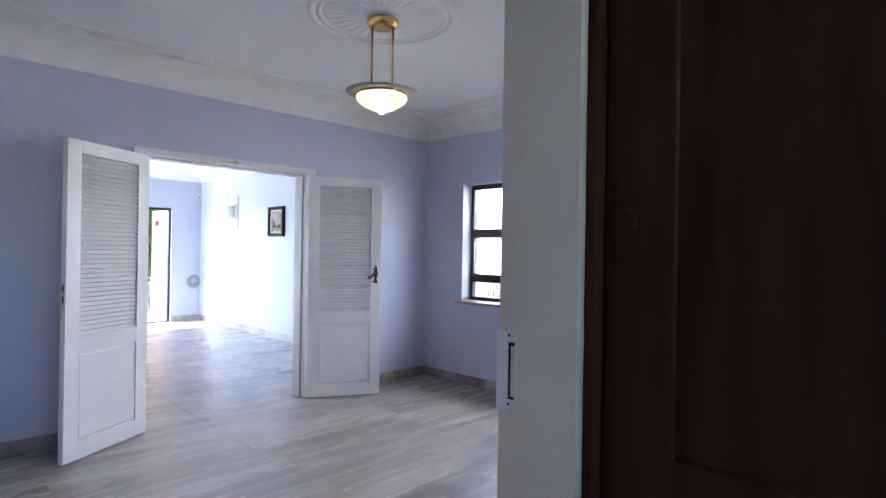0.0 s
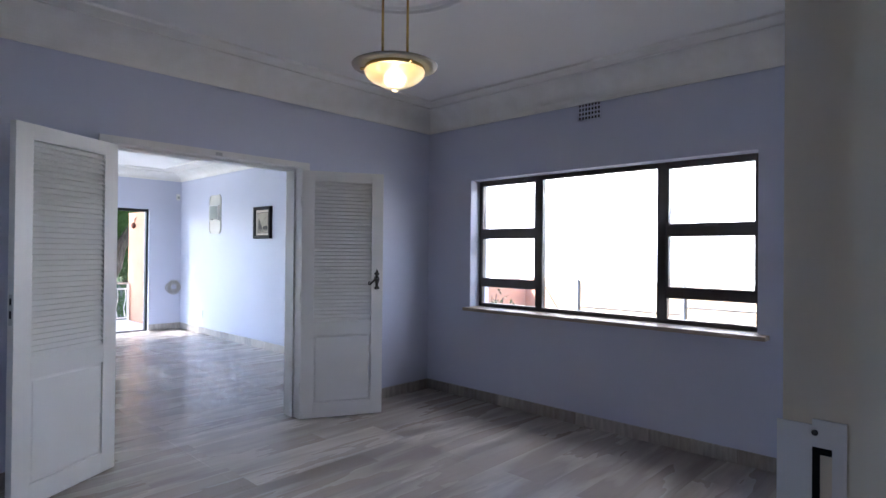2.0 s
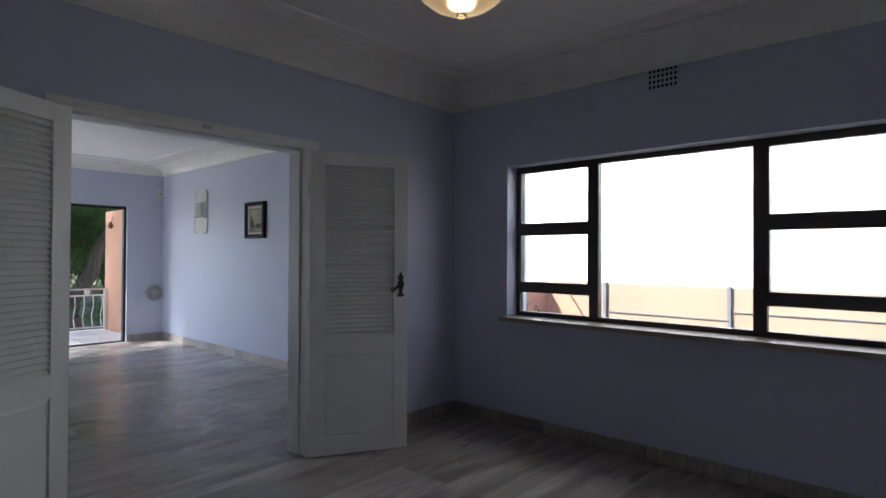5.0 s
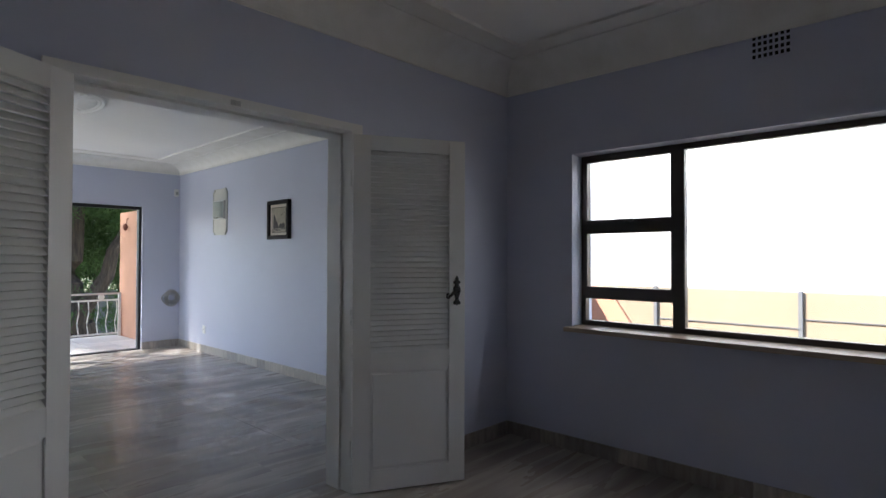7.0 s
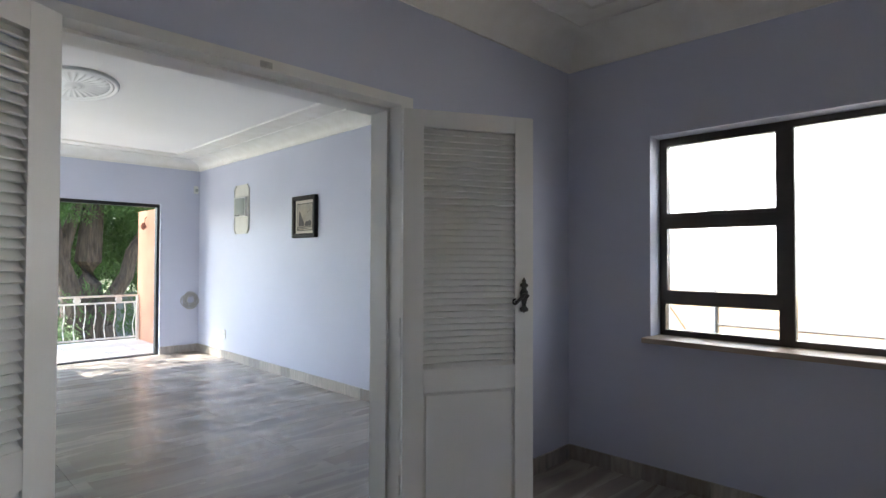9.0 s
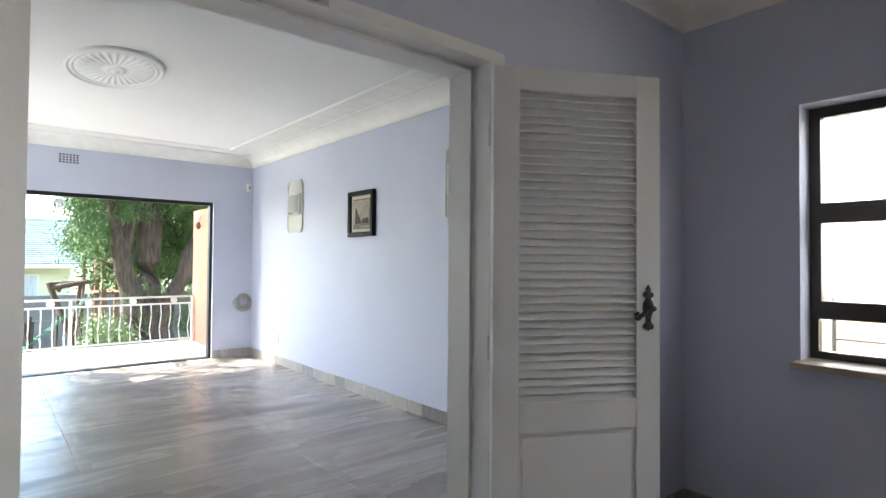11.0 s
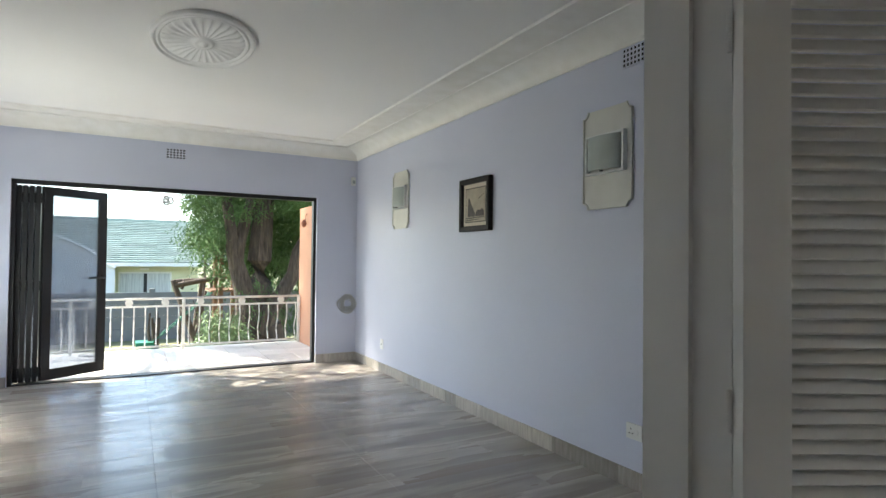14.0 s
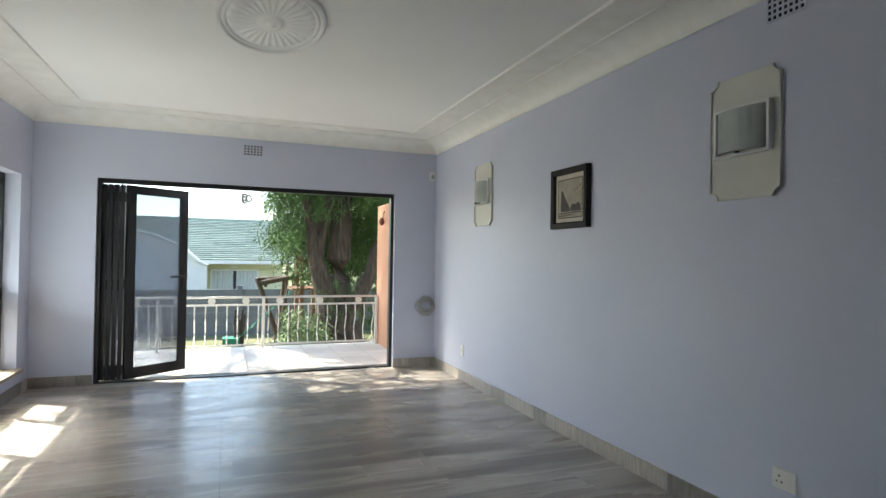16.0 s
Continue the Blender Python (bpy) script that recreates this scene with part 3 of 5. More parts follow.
def sconce(y, z):
    """A white back board with scooped corners, a chrome-edged frame and a curved glass shade; it faces -x."""
    root = tagged(new("wall_sconce"), "white wall sconce with scooped-corner backplate and curved frosted glass shade", "wall light", "wall sconces")
    root.matrix_world = pose(LX1, y, z, 0, 0, -90)
    w, h, r = 0.400, 0.625, 0.042
    pts = []
    for cx, cz, a0 in ((w / 2, -h / 2, math.pi), (w / 2, h / 2, 1.5 * math.pi), (-w / 2, h / 2, 0), (-w / 2, -h / 2, math.pi / 2)):
        arc = [(cx + r * math.cos(a0 - k * math.pi / 12), cz + r * math.sin(a0 - k * math.pi / 12)) for k in range(7)]
        if cx > 0 and cz < 0:
            arc = [(cx - r * math.cos(k * math.pi / 12), cz + r * math.sin(k * math.pi / 12)) for k in range(7)]
        elif cx > 0:
            arc = [(cx - r * math.sin(k * math.pi / 12), cz - r * math.cos(k * math.pi / 12)) for k in range(7)]
        elif cz > 0:
            arc = [(cx + r * math.cos(k * math.pi / 12), cz - r * math.sin(k * math.pi / 12)) for k in range(7)]
        else:
            arc = [(cx + r * math.sin(k * math.pi / 12), cz + r * math.cos(k * math.pi / 12)) for k in range(7)]
        pts += arc
    bm = bmesh.new()
    n = len(pts)
    rows = [[bm.verts.new((a * f, d, c * f)) for a, c in pts] for d, f in ((0.0, 1.0), (-0.007, 1.0), (-0.009, 0.995))]
    for p, q in zip(rows, rows[1:]):
        for k in range(n):
            bm.faces.new((p[k], p[(k + 1) % n], q[(k + 1) % n], q[k]))
    bm.faces.new(rows[-1])
    part("backplate", bm, PLATE, root)
    for sx in (-1, 1):
        curl = [(sx * (w / 2 - r * math.sin(k * math.pi / 12)), h / 2 - r * math.cos(k * math.pi / 12)) for k in range(6, -1, -1)]
        bm = bmesh.new()
        tube(bm, [(a, -0.012, c) for a, c in curl] + [(a, -0.012, -c) for a, c in curl[::-1]], 0.0065, 8)
        part("moulding", bm, PLATE, root, smooth=True)
    fw, fh, SZ = 0.318, 0.245, 0.025
    part("shade_frame", boxes((-fw / 2, fw / 2, -0.042, -0.0092, SZ - fh / 2, SZ - fh / 2 + 0.014), (-fw / 2, fw / 2, -0.042, -0.0092, SZ + fh / 2 - 0.014, SZ + fh / 2),
                              (-fw / 2, -fw / 2 + 0.014, -0.042, -0.0092, SZ - fh / 2 + 0.014, SZ + fh / 2 - 0.014), (fw / 2 - 0.014, fw / 2, -0.042, -0.0092, SZ - fh / 2 + 0.014, SZ + fh / 2 - 0.014)), WHITEP, root, bevel=0.002)
    bm = bmesh.new()
    seg, inner = 18, []
    for rad in (1.0, 0.955):
        inner.append([[bm.verts.new((0.142 * rad * math.cos(k * math.pi / seg), -0.02 - 0.062 * rad * math.sin(k * math.pi / seg), zz)) for k in range(seg + 1)] for zz in (SZ - 0.105, SZ + 0.105)])
    for k in range(seg):
        (a, b), (c, d) = inner
        bm.faces.new((a[k], a[k + 1], b[k + 1], b[k]))
        bm.faces.new((c[k], d[k], d[k + 1], c[k + 1]))
        bm.faces.new((a[k], c[k], c[k + 1], a[k + 1]))
        bm.faces.new((b[k], b[k + 1], d[k + 1], d[k]))
    part("shade", bm, SHADE, root, "curved frosted glass shade", smooth=False)
    bm = bmesh.new()
    cyl(bm, (0, -0.060, SZ - 0.113), (0, -0.060, SZ - 0.105), 0.012, n=12)
    part("lamp_holder", bm, IRON, root)
    return root


sconce(1.745, 1.950)
sconce(4.77, 1.958)

# picture: dark moulded frame, cream mount, dark print
pic = tagged(new("framed_picture"), "framed dark coastal print in a black frame", "picture")
pic.matrix_world = pose(LX1, 3.235, 1.782, 0, 0, -90)
w, h, fr = 0.465, 0.452, 0.046
DARKFR = mat("dark_picture_frame", (0.014, 0.012, 0.012), (0.03, 0.024, 0.022), rough=0.5, spec=0.2, scale=30)
MOUNT = mat("cream_mount_card", (0.66, 0.60, 0.50), rough=0.9)
INK = mat("print_dark_ink", (0.07, 0.065, 0.06), (0.12, 0.11, 0.10), rough=0.8, scale=60)
PAPER = mat("print_sky_wash", (0.50, 0.44, 0.34), (0.34, 0.30, 0.24), rough=0.8, scale=9)
bm = bmesh.new()
prof = [(0.0, 0.0), (0.0, -0.040), (0.005, -0.046), (0.034, -0.044), (0.040, -0.040), (fr, -0.032), (fr, -0.012)]
rings = [[bm.verts.new((sx * (w / 2 - d), y, sz * (h / 2 - d))) for sx, sz in ((-1, -1), (1, -1), (1, 1), (-1, 1))] for d, y in prof]
for p, q in zip(rings, rings[1:]):
    for k in range(4):
        bm.faces.new((p[k], p[(k + 1) % 4], q[(k + 1) % 4], q[k]))
part("frame", bm, DARKFR, pic)
part("mount", boxes((-w / 2 + fr, w / 2 - fr, -0.020, -0.004, -h / 2 + fr, h / 2 - fr)), MOUNT, pic)
part("print_border", boxes((-0.158, 0.158, -0.0212, -0.020, -0.150, 0.146)), INK, pic)
part("print", boxes((-0.150, 0.150, -0.0222, -0.0212, -0.142, 0.138)), PAPER, pic)
bm = bmesh.new()
ink = lambda pts: bm.faces.new([bm.verts.new((u, -0.0228, v)) for u, v in pts])
ink(((-0.118, -0.085), (-0.112, 0.055), (-0.100, 0.066), (-0.088, 0.052), (-0.055, 0.0), (0.0, -0.075), (0.0, -0.10), (-0.118, -0.10)))
ink(((0.004, -0.10), (0.012, -0.062), (0.040, -0.045), (0.075, -0.050), (0.105, -0.035), (0.135, -0.055), (0.140, -0.10)))
ink(((-0.148, -0.108), (0.145, -0.104), (0.145, -0.112), (-0.148, -0.118)))
ink(((-0.148, -0.126), (0.06, -0.122), (0.06, -0.128), (-0.148, -0.136)))
for k in range(3):
    ink([(0.045 + 0.032 * k + u, 0.04 + 0.013 * k + v) for u, v in ((0, 0), (0.022, 0.010), (0.034, 0.028), (0.014, 0.016))])
part("print_motif", bm, INK, pic)


# the edge of a second picture, nearer the doorway
pic2 = tagged(new("framed_picture"), "black framed picture on the lavender wall by the doorway", "picture")
pic2.matrix_world = pose(LX1, 0.86, 1.745, 0, 0, -90)
w, h = 0.42, 0.44
bm = bmesh.new()
rings = [[bm.verts.new((sx * (w / 2 - d), y, sz * (h / 2 - d))) for sx, sz in ((-1, -1), (1, -1), (1, 1), (-1, 1))] for d, y in prof]
for p, q in zip(rings, rings[1:]):
    for k in range(4):
        bm.faces.new((p[k], p[(k + 1) % 4], q[(k + 1) % 4], q[k]))
part("frame", bm, DARKFR, pic2)
part("mount", boxes((-w / 2 + fr, w / 2 - fr, -0.020, -0.004, -h / 2 + fr, h / 2 - fr)), MOUNT, pic2)


def socket(y, z, w, h, pins):
    root = tagged(new("wall_socket"), "white three-pin wall socket plate above the skirting", "socket", "wall sockets")
    root.matrix_world = pose(LX1, y, z, 0, 0, -90)
    part("plate", boxes((-w / 2, w / 2, -0.009, 0.0, -h / 2, h / 2)), WHITEP, root, bevel=0.003)
    if pins:
        bm = bmesh.new()
        for a, c in ((-0.022, 0.014), (-0.034, -0.012), (-0.010, -0.012)):
            cyl(bm, (a, -0.0098, c), (a, -0.0085, c), 0.0045, n=10)
        part("pin_hole", bm, BLACKHOLE, root)
        part("switch", boxes((0.016, 0.032, -0.013, -0.009, -0.014, 0.014)), WHITEP, root, bevel=0.001)
    else:
        bm = boxes((-0.006, 0.006, -0.0098, -0.0085, -0.01, 0.01))
        part("pin_hole", bm, BLACKHOLE, root)
    return root


socket(1.527, 0.33, 0.115, 0.09, True)
socket(5.26, 0.324, 0.075, 0.115, False)

# alarm sensor in the corner
sen = tagged(new("alarm_sensor"), "small white plastic alarm sensor in the wall corner", "sensor")
sen.location = (LX1 - 0.06, LY1, 2.317)
part("body", boxes((-0.028, 0.028, -0.04, 0.0, -0.055, 0.055)), WHITEP, sen, bevel=0.010)
part("lens", boxes((-0.018, 0.018, -0.043, -0.038, -0.03, 0.015)), SHADE, sen, bevel=0.004)

# coil of pale cable hanging by the corner
bm = bmesh.new()
for k in range(13):
    r, ph = 0.118 - 0.0048 * k, random.random() * 6
    ox, oz = 0.012 * math.sin(ph), 0.012 * math.cos(2 * ph)
    pts = [(ox + r * math.cos(a) * (1 + 0.07 * math.sin(3 * a + ph)), -0.012 - 0.007 * (k % 4) + 0.006 * math.sin(2 * a + ph), oz + r * 0.98 * math.sin(a) + 0.010 * math.cos(2 * a + ph)) for a in [j * math.tau / 30 for j in range(31)]]
    tube(bm, pts, 0.0045, 6)
coil = tagged(new("cable_coil"), "coil of pale grey cable hanging from a wall outlet", "cable")
coil.location = (-0.184, LY1, 0.735)
part("loops", bm, mat("pale_cable_sheath", (0.46, 0.45, 0.43), rough=0.5), coil, smooth=True)
bm = bmesh.new()
tube(bm, [(0.02, -0.004, 0.0), (0.05, -0.02, 0.03), (0.07, -0.02, 0.06), (0.04, -0.015, 0.10), (-0.02, -0.02, 0.08), (-0.05, -0.03, 0.0), (-0.02, -0.02, -0.06)], 0.004, 6)
part("cable_end", bm, WHITEP, coil, smooth=True)

# ---- ceiling roses ----


def rose(x, y, z, rx, ry, relief=1.0):
    root = tagged(new("ceiling_rose"), "oval white plaster ceiling rose with radiating leaf relief", "ceiling rose", "ceiling roses")
    root.location = (x, y, z)
    bm = bmesh.new()
    lathe(bm, [(1.0, 0.0), (1.0, -0.012), (0.975, -0.024), (0.94, -0.026), (0.915, -0.018), (0.90, -0.010), (0.88, -0.012), (0.865, -0.018), (0.84, -0.018), (0.82, -0.010), (0.80, -0.008)], 64)
    bmesh.ops.scale(bm, vec=(rx, ry, 1), verts=bm.verts[:])
    part("rim", bm, CEIL, root, smooth=True)
    bm = bmesh.new()

    def wave(r, a):
        if 0.2 < r < 0.78:
            return -relief * (0.007 * max(0, math.cos(28 * a)) * min(1, (r - 0.2) * 4) + 0.008 * max(0, math.cos(28 * a)) * (0.55 < r < 0.72))
        return 0
    lathe(bm, [(0.80, -0.008), (0.77, -0.010), (0.70, -0.012), (0.6, -0.010), (0.5, -0.011), (0.4, -0.012), (0.3, -0.012), (0.22, -0.012), (0.20, -0.018), (0.14, -0.026), (0.10, -0.022), (0.08, -0.028), (0.001, -0.034)], 168, wave=wave)
    bmesh.ops.scale(bm, vec=(rx, ry, 1), verts=bm.verts[:])
    part("medallion", bm, CEIL, root, smooth=True)
    return root


rose(-2.236, 3.17, CZL, 0.315, 0.515, 0.75)
rose(-2.19, -1.933, CZD, 0.44, 0.44, 0.45)

# ---- pendant lamp ----
FROST = bpy.data.materials.new("lit_frosted_glass")
FROST.use_nodes = True
fn, fl = FROST.node_tree.nodes, FROST.node_tree.links
fb = fn["Principled BSDF"]
fb.inputs["Base Color"].default_value, fb.inputs["Roughness"].default_value = (0.84, 0.77, 0.58, 1), 0.45
fb.inputs["Transmission Weight"].default_value = 0.75
fb.inputs["Emission Color"].default_value, fb.inputs["Emission Strength"].default_value = (1.0, 0.84, 0.58, 1), 0.02
SMOKE = mat("smoked_glass_disc", (0.30, 0.29, 0.26), (0.36, 0.34, 0.30), rough=0.35, bump=0)
BULB = bpy.data.materials.new("glowing_bulb")
BULB.use_nodes = True
bb = BULB.node_tree.nodes["Principled BSDF"]
bb.inputs["Emission Color"].default_value, bb.inputs["Emission Strength"].default_value = (1.0, 0.82, 0.54, 1), 2.6
lamp = tagged(new("pendant_lamp"), "brass pendant lamp with a glass disc and lit frosted bowl", "pendant lamp")
lamp.location = (-2.19, -1.933, 2.185)
top = CZD - 0.034 - 2.185
bm = bmesh.new()
lathe(bm, [(0.001, top), (0.094, top), (0.096, top - 0.008), (0.09, top - 0.03), (0.07, top - 0.042), (0.001, top - 0.046)], 36)
part("canopy", bm, BRASS, lamp, "polished brass ceiling canopy", smooth=True)
for sgn in (-1, 1):
    bm = bmesh.new()
    cyl(bm, (sgn * 0.044, -sgn * 0.044, 0.125), (sgn * 0.044, -sgn * 0.044, top - 0.03), 0.0065, n=10)
    part("rod", bm, BRASS, lamp, smooth=True)
bm = bmesh.new()
lathe(bm, [(0.115, 0.128), (0.165, 0.122), (0.213, 0.128), (0.215, 0.132), (0.165, 0.129), (0.115, 0.134), (0.115, 0.128)], 48)
part("disc", bm, SMOKE, lamp, "grey glass disc rim", smooth=True)
bm = bmesh.new()
lathe(bm, [(0.0005, 0.137), (0.13, 0.134), (0.148, 0.126), (0.15, 0.112), (0.146, 0.108)], 48)
part("collar", bm, BRASS, lamp, "brass collar that holds the bowl", smooth=True)
bm = bmesh.new()
lathe(bm, [(0.145, 0.112), (0.152, 0.100), (0.142, 0.078), (0.110, 0.052), (0.065, 0.030), (0.028, 0.018), (0.020, 0.012)], 48)
part("bowl", bm, FROST, lamp, "lit frosted glass bowl", smooth=True)
bm = bmesh.new()
lathe(bm, [(0.001, 0.022), (0.021, 0.016), (0.016, 0.006), (0.001, -0.002)], 20)
part("finial", bm, GLASS, lamp, "clear glass finial", smooth=True)
bm = bmesh.new()
bmesh.ops.create_uvsphere(bm, u_segments=16, v_segments=10, radius=0.036, matrix=pose(0, 0, 0.085))
part("bulb", bm, BULB, lamp, smooth=True)
for k in range(3):
    bm = bmesh.new()
    a = 0.3 + k * math.tau / 3
    cyl(bm, (0.142 * math.cos(a), 0.142 * math.sin(a), 0.118), (0.172 * math.cos(a), 0.172 * math.sin(a), 0.112), 0.007, n=8)
    part("thumbscrew", bm, BRASS, lamp)
# ---- outside ----
GZ = -1.55
ground = tagged(obj("ground", boxes((-400, 400, -400, 400, GZ - 0.5, GZ)), SOIL), kind="structure")
tagged(obj("wall_foundation", boxes((-5.0, 0.42, -7.2, 6.44, GZ - 0.1, -0.2)), CREAM), kind="structure")
RY = 8.25
bal = tagged(obj("balcony_floor", boxes((-5.4, 0.3, 6.44, RY + 0.2, -0.35, -0.045)), PLASTER), kind="structure")
WHITEIRON = mat("white_painted_iron", (0.74, 0.72, 0.66), (0.66, 0.62, 0.55), rough=0.45, scale=20)

# salmon wing wall beside the balcony, with a small hanging ornament
wall("wall_wing", "y", -0.225, 0.1, LY1 + 0.241, RY + 0.12, -0.045, 2.12, None, PLASTER)
bm = bmesh.new()
tube(bm, [(-0.222, 7.95, 2.02), (-0.25, 7.95, 1.98), (-0.25, 7.96, 1.90)], 0.006, 6)
lathe(bm, [(0.001, 0.05), (0.02, 0.045), (0.03, 0.02), (0.045, -0.01), (0.03, -0.05), (0.01, -0.07), (0.001, -0.075)], 12, (-0.272, 7.95, 1.87))
RUST = mat("rusted_iron", (0.22, 0.075, 0.04), (0.12, 0.045, 0.028), rough=0.8, scale=30, bump=0.3)
tagged(obj("hanging_ornament", bm, RUST, smooth=True), "small rusty iron ornament hanging on the salmon wall", "ornament")

# railing
rail = tagged(new("balcony_railing"), "white painted iron railing with bellied balusters and round discs", "railing")
RX0, RX1 = -5.4, -0.24
TOPZ, MIDZ, LOWZ = 0.708, 0.598, 0.02
bm = bmesh.new()
cyl(bm, (RX0, RY, TOPZ), (RX1, RY, TOPZ), 0.017, n=10)
part("top_rail", bm, WHITEIRON, rail, smooth=True)
for z in (MIDZ, LOWZ):
    part("rail", boxes((RX0, RX1, RY - 0.008, RY + 0.008, z - 0.014, z + 0.014)), WHITEIRON, rail)
for x in (-5.38, -3.33, -1.945, -0.26):
    part("post", boxes((x - 0.02, x + 0.02, RY - 0.02, RY + 0.02, -0.045, TOPZ)), WHITEIRON, rail, bevel=0.003)
for x in (-4.6, -4.05, -3.60, -3.08, -2.646, -2.187, -1.716, -1.131, -0.541):
    bm = bmesh.new()
    cyl(bm, (x, RY - 0.012, (TOPZ + MIDZ) / 2), (x, RY + 0.012, (TOPZ + MIDZ) / 2), 0.050, n=24)
    part("disc", bm, WHITEIRON, rail)
first = None
x = RX0 + 0.12
while x < RX1 - 0.05:
    if first is None:
        bm = bmesh.new()
        tube(bm, [(0, 0.075 * math.sin(math.pi * min(1, u / 0.62)) ** 2 - 0.03 * math.sin(math.pi * max(0, (u - 0.5) / 0.5)) ** 2, LOWZ + u * (MIDZ - LOWZ)) for u in [k / 12 for k in range(13)]], 0.0085, 6)
        first = ob = part("baluster", bm, WHITEIRON, rail, smooth=True)
    else:
        ob = new("baluster", first.data)
        ob.parent = rail
    ob.matrix_basis = pose(x, RY, 0)
    x += 0.142

# hanging ornament under the eave
bm = bmesh.new()
for k in range(3):
    a = k * 2.1
    tube(bm, [(0.05 * math.cos(a) + 0.045 * math.cos(t), 0.01 * k, 0.03 * math.sin(a) + 0.06 * math.sin(t)) for t in [j * math.tau / 14 for j in range(15)]], 0.024, 6)
cyl(bm, (0, 0, 0.08), (0, 0, 0.75), 0.003, n=5)
charm = tagged(obj("wind_ornament", bm, STEEL, smooth=True), "grey metal ring-shaped wind ornament hanging from the eave", "ornament")
charm.location = (-2.265, 6.56, 1.975)
charm.scale = (0.62, 0.62, 0.62)
tagged(obj("eave", boxes((-5.4, 0.3, 6.40, 6.68, 2.70, 2.80)), CEIL), kind="structure")
# unseen slab, sized to cut off the sun that enters the tall window
tagged(obj("side_eave", boxes((-5.84, LX0 - 0.24, -4.0, 7.7, 2.60, 2.70)), CEIL), kind="structure")

# precast garden wall
FENCE = mat("grey_precast_concrete", (0.12, 0.125, 0.13), (0.16, 0.16, 0.16), rough=0.9, scale=2, fine=30, bump=0.3)
fence = tagged(new("garden_wall"), "dark grey precast panel garden wall with posts", "wall")
for k in range(18):
    x = -16 + 2.0 * k
    part("post", boxes((x - 0.09, x + 0.09, 20.85, 21.05, GZ - 0.05, 0.22)), FENCE, fence)
    for j in range(4):
        part("panel", boxes((x + 0.09, x + 1.91, 20.91, 20.99, GZ + j * 0.41, GZ + j * 0.41 + 0.40)), FENCE, fence)

# neighbour's house
YEL = mat("pale_yellow_plaster", (0.64, 0.61, 0.39), (0.58, 0.55, 0.35), rough=0.9, scale=1.5, fine=40, bump=0.2)
GABLEW = mat("white_gable_plaster", (0.66, 0.65, 0.62), (0.60, 0.59, 0.56), rough=0.9, scale=1.5, fine=40, bump=0.2)
TILE = mat("green_roof_tile", (0.155, 0.205, 0.175), (0.235, 0.28, 0.25), rough=0.55, scale=2, per_object=0.2)
house = tagged(new("house"), "pale yellow bungalow with a green tiled roof behind the garden wall", "house")
HYF, HE = 28.0, 1.02
part("wall", boxes((-16, 0.1, HYF, HYF + 8, GZ, HE)), YEL, house)
part("wall", boxes((-16, -3.45, HYF - 2.2, HYF, GZ, HE - 0.05)), YEL, house)
bm = bmesh.new()
rv = [bm.verts.new(p) for p in ((-16.6, HYF - 0.6, HE), (0.5, HYF - 0.6, HE), (0.5, HYF + 4, HE + 2.12), (-16.6, HYF + 4, HE + 2.12), (-16.6, HYF + 8.6, HE), (0.5, HYF + 8.6, HE))]
bm.faces.new((rv[0], rv[1], rv[2], rv[3]))
bm.faces.new((rv[3], rv[2], rv[5], rv[4]))
bm.faces.new((rv[0], rv[3], rv[4]))
bm.faces.new((rv[1], rv[5], rv[2]))
roof = part("roof", bm, TILE, house)
sl = math.hypot(4.6, 2.12)
ang = math.degrees(math.atan2(2.12, 4.6))
first = None
rows_, cols_ = 23, 12
for j in range(rows_):
    for i in range(cols_):
        x = -16.6 + i * 1.5
        if first is None:
            bm = bmesh.new()
            for q in range(6):
                a = q * 0.25
                prof = [(a, 0.0), (a + 0.04, 0.009), (a + 0.09, 0.013), (a + 0.15, 0.009), (a + 0.21, 0.0), (a + 0.25, 0.0)]
                lo = [bm.verts.new((px, 0, pz + 0.075)) for px, pz in prof]
                hi = [bm.verts.new((px, sl / rows_ + 0.03, pz + 0.004)) for px, pz in prof]
                lip = [bm.verts.new((px, 0, pz)) for px, pz in prof]
                for k in range(5):
                    bm.faces.new((lo[k], lo[k + 1], hi[k + 1], hi[k]))
                    bm.faces.new((lip[k], lip[k + 1], lo[k + 1], lo[k]))
            first = ob = part("roof_tile", bm, TILE, roof)
        else:
            ob = new("roof_tile", first.data)
            ob.parent = roof
        d = j * sl / rows_
        ob.matrix_basis = pose(x, HYF - 0.6 + d * math.cos(radians(ang)), HE + 0.02 + d * math.sin(radians(ang)), ang)
part("ridge", boxes((-16.6, 0.5, HYF + 3.85, HYF + 4.15, HE + 2.09, HE + 2.23)), TILE, house, bevel=0.05)
part("gutter", boxes((-16.6, 0.5, HYF - 0.75, HYF - 0.6, HE - 0.14, HE + 0.02)), WHITEIRON, house)
VERGE = ((-3.22, 0.85), (-3.55, 1.03), (-3.95, 1.36), (-4.25, 1.62), (-5.07, 2.02), (-5.80, 2.22), (-8.6, 3.05))
bm = bmesh.new()
lo = [bm.verts.new((x, HYF - 2.9, GZ)) for x, z in VERGE]
hi = [bm.verts.new((x, HYF - 2.9, z)) for x, z in VERGE]
back = [bm.verts.new((x, HYF + 0.9, z)) for x, z in VERGE]
for k in range(len(VERGE) - 1):
    bm.faces.new((lo[k], lo[k + 1], hi[k + 1], hi[k]))
    bm.faces.new((hi[k], hi[k + 1], back[k + 1], back[k]))
part("gable", bm, GABLEW, house, "white plastered gable end")
bm = bmesh.new()
tube(bm, [(x, HYF - 2.95, z) for x, z in VERGE], 0.075, 6)
part("bargeboard", bm, WHITEIRON, house)
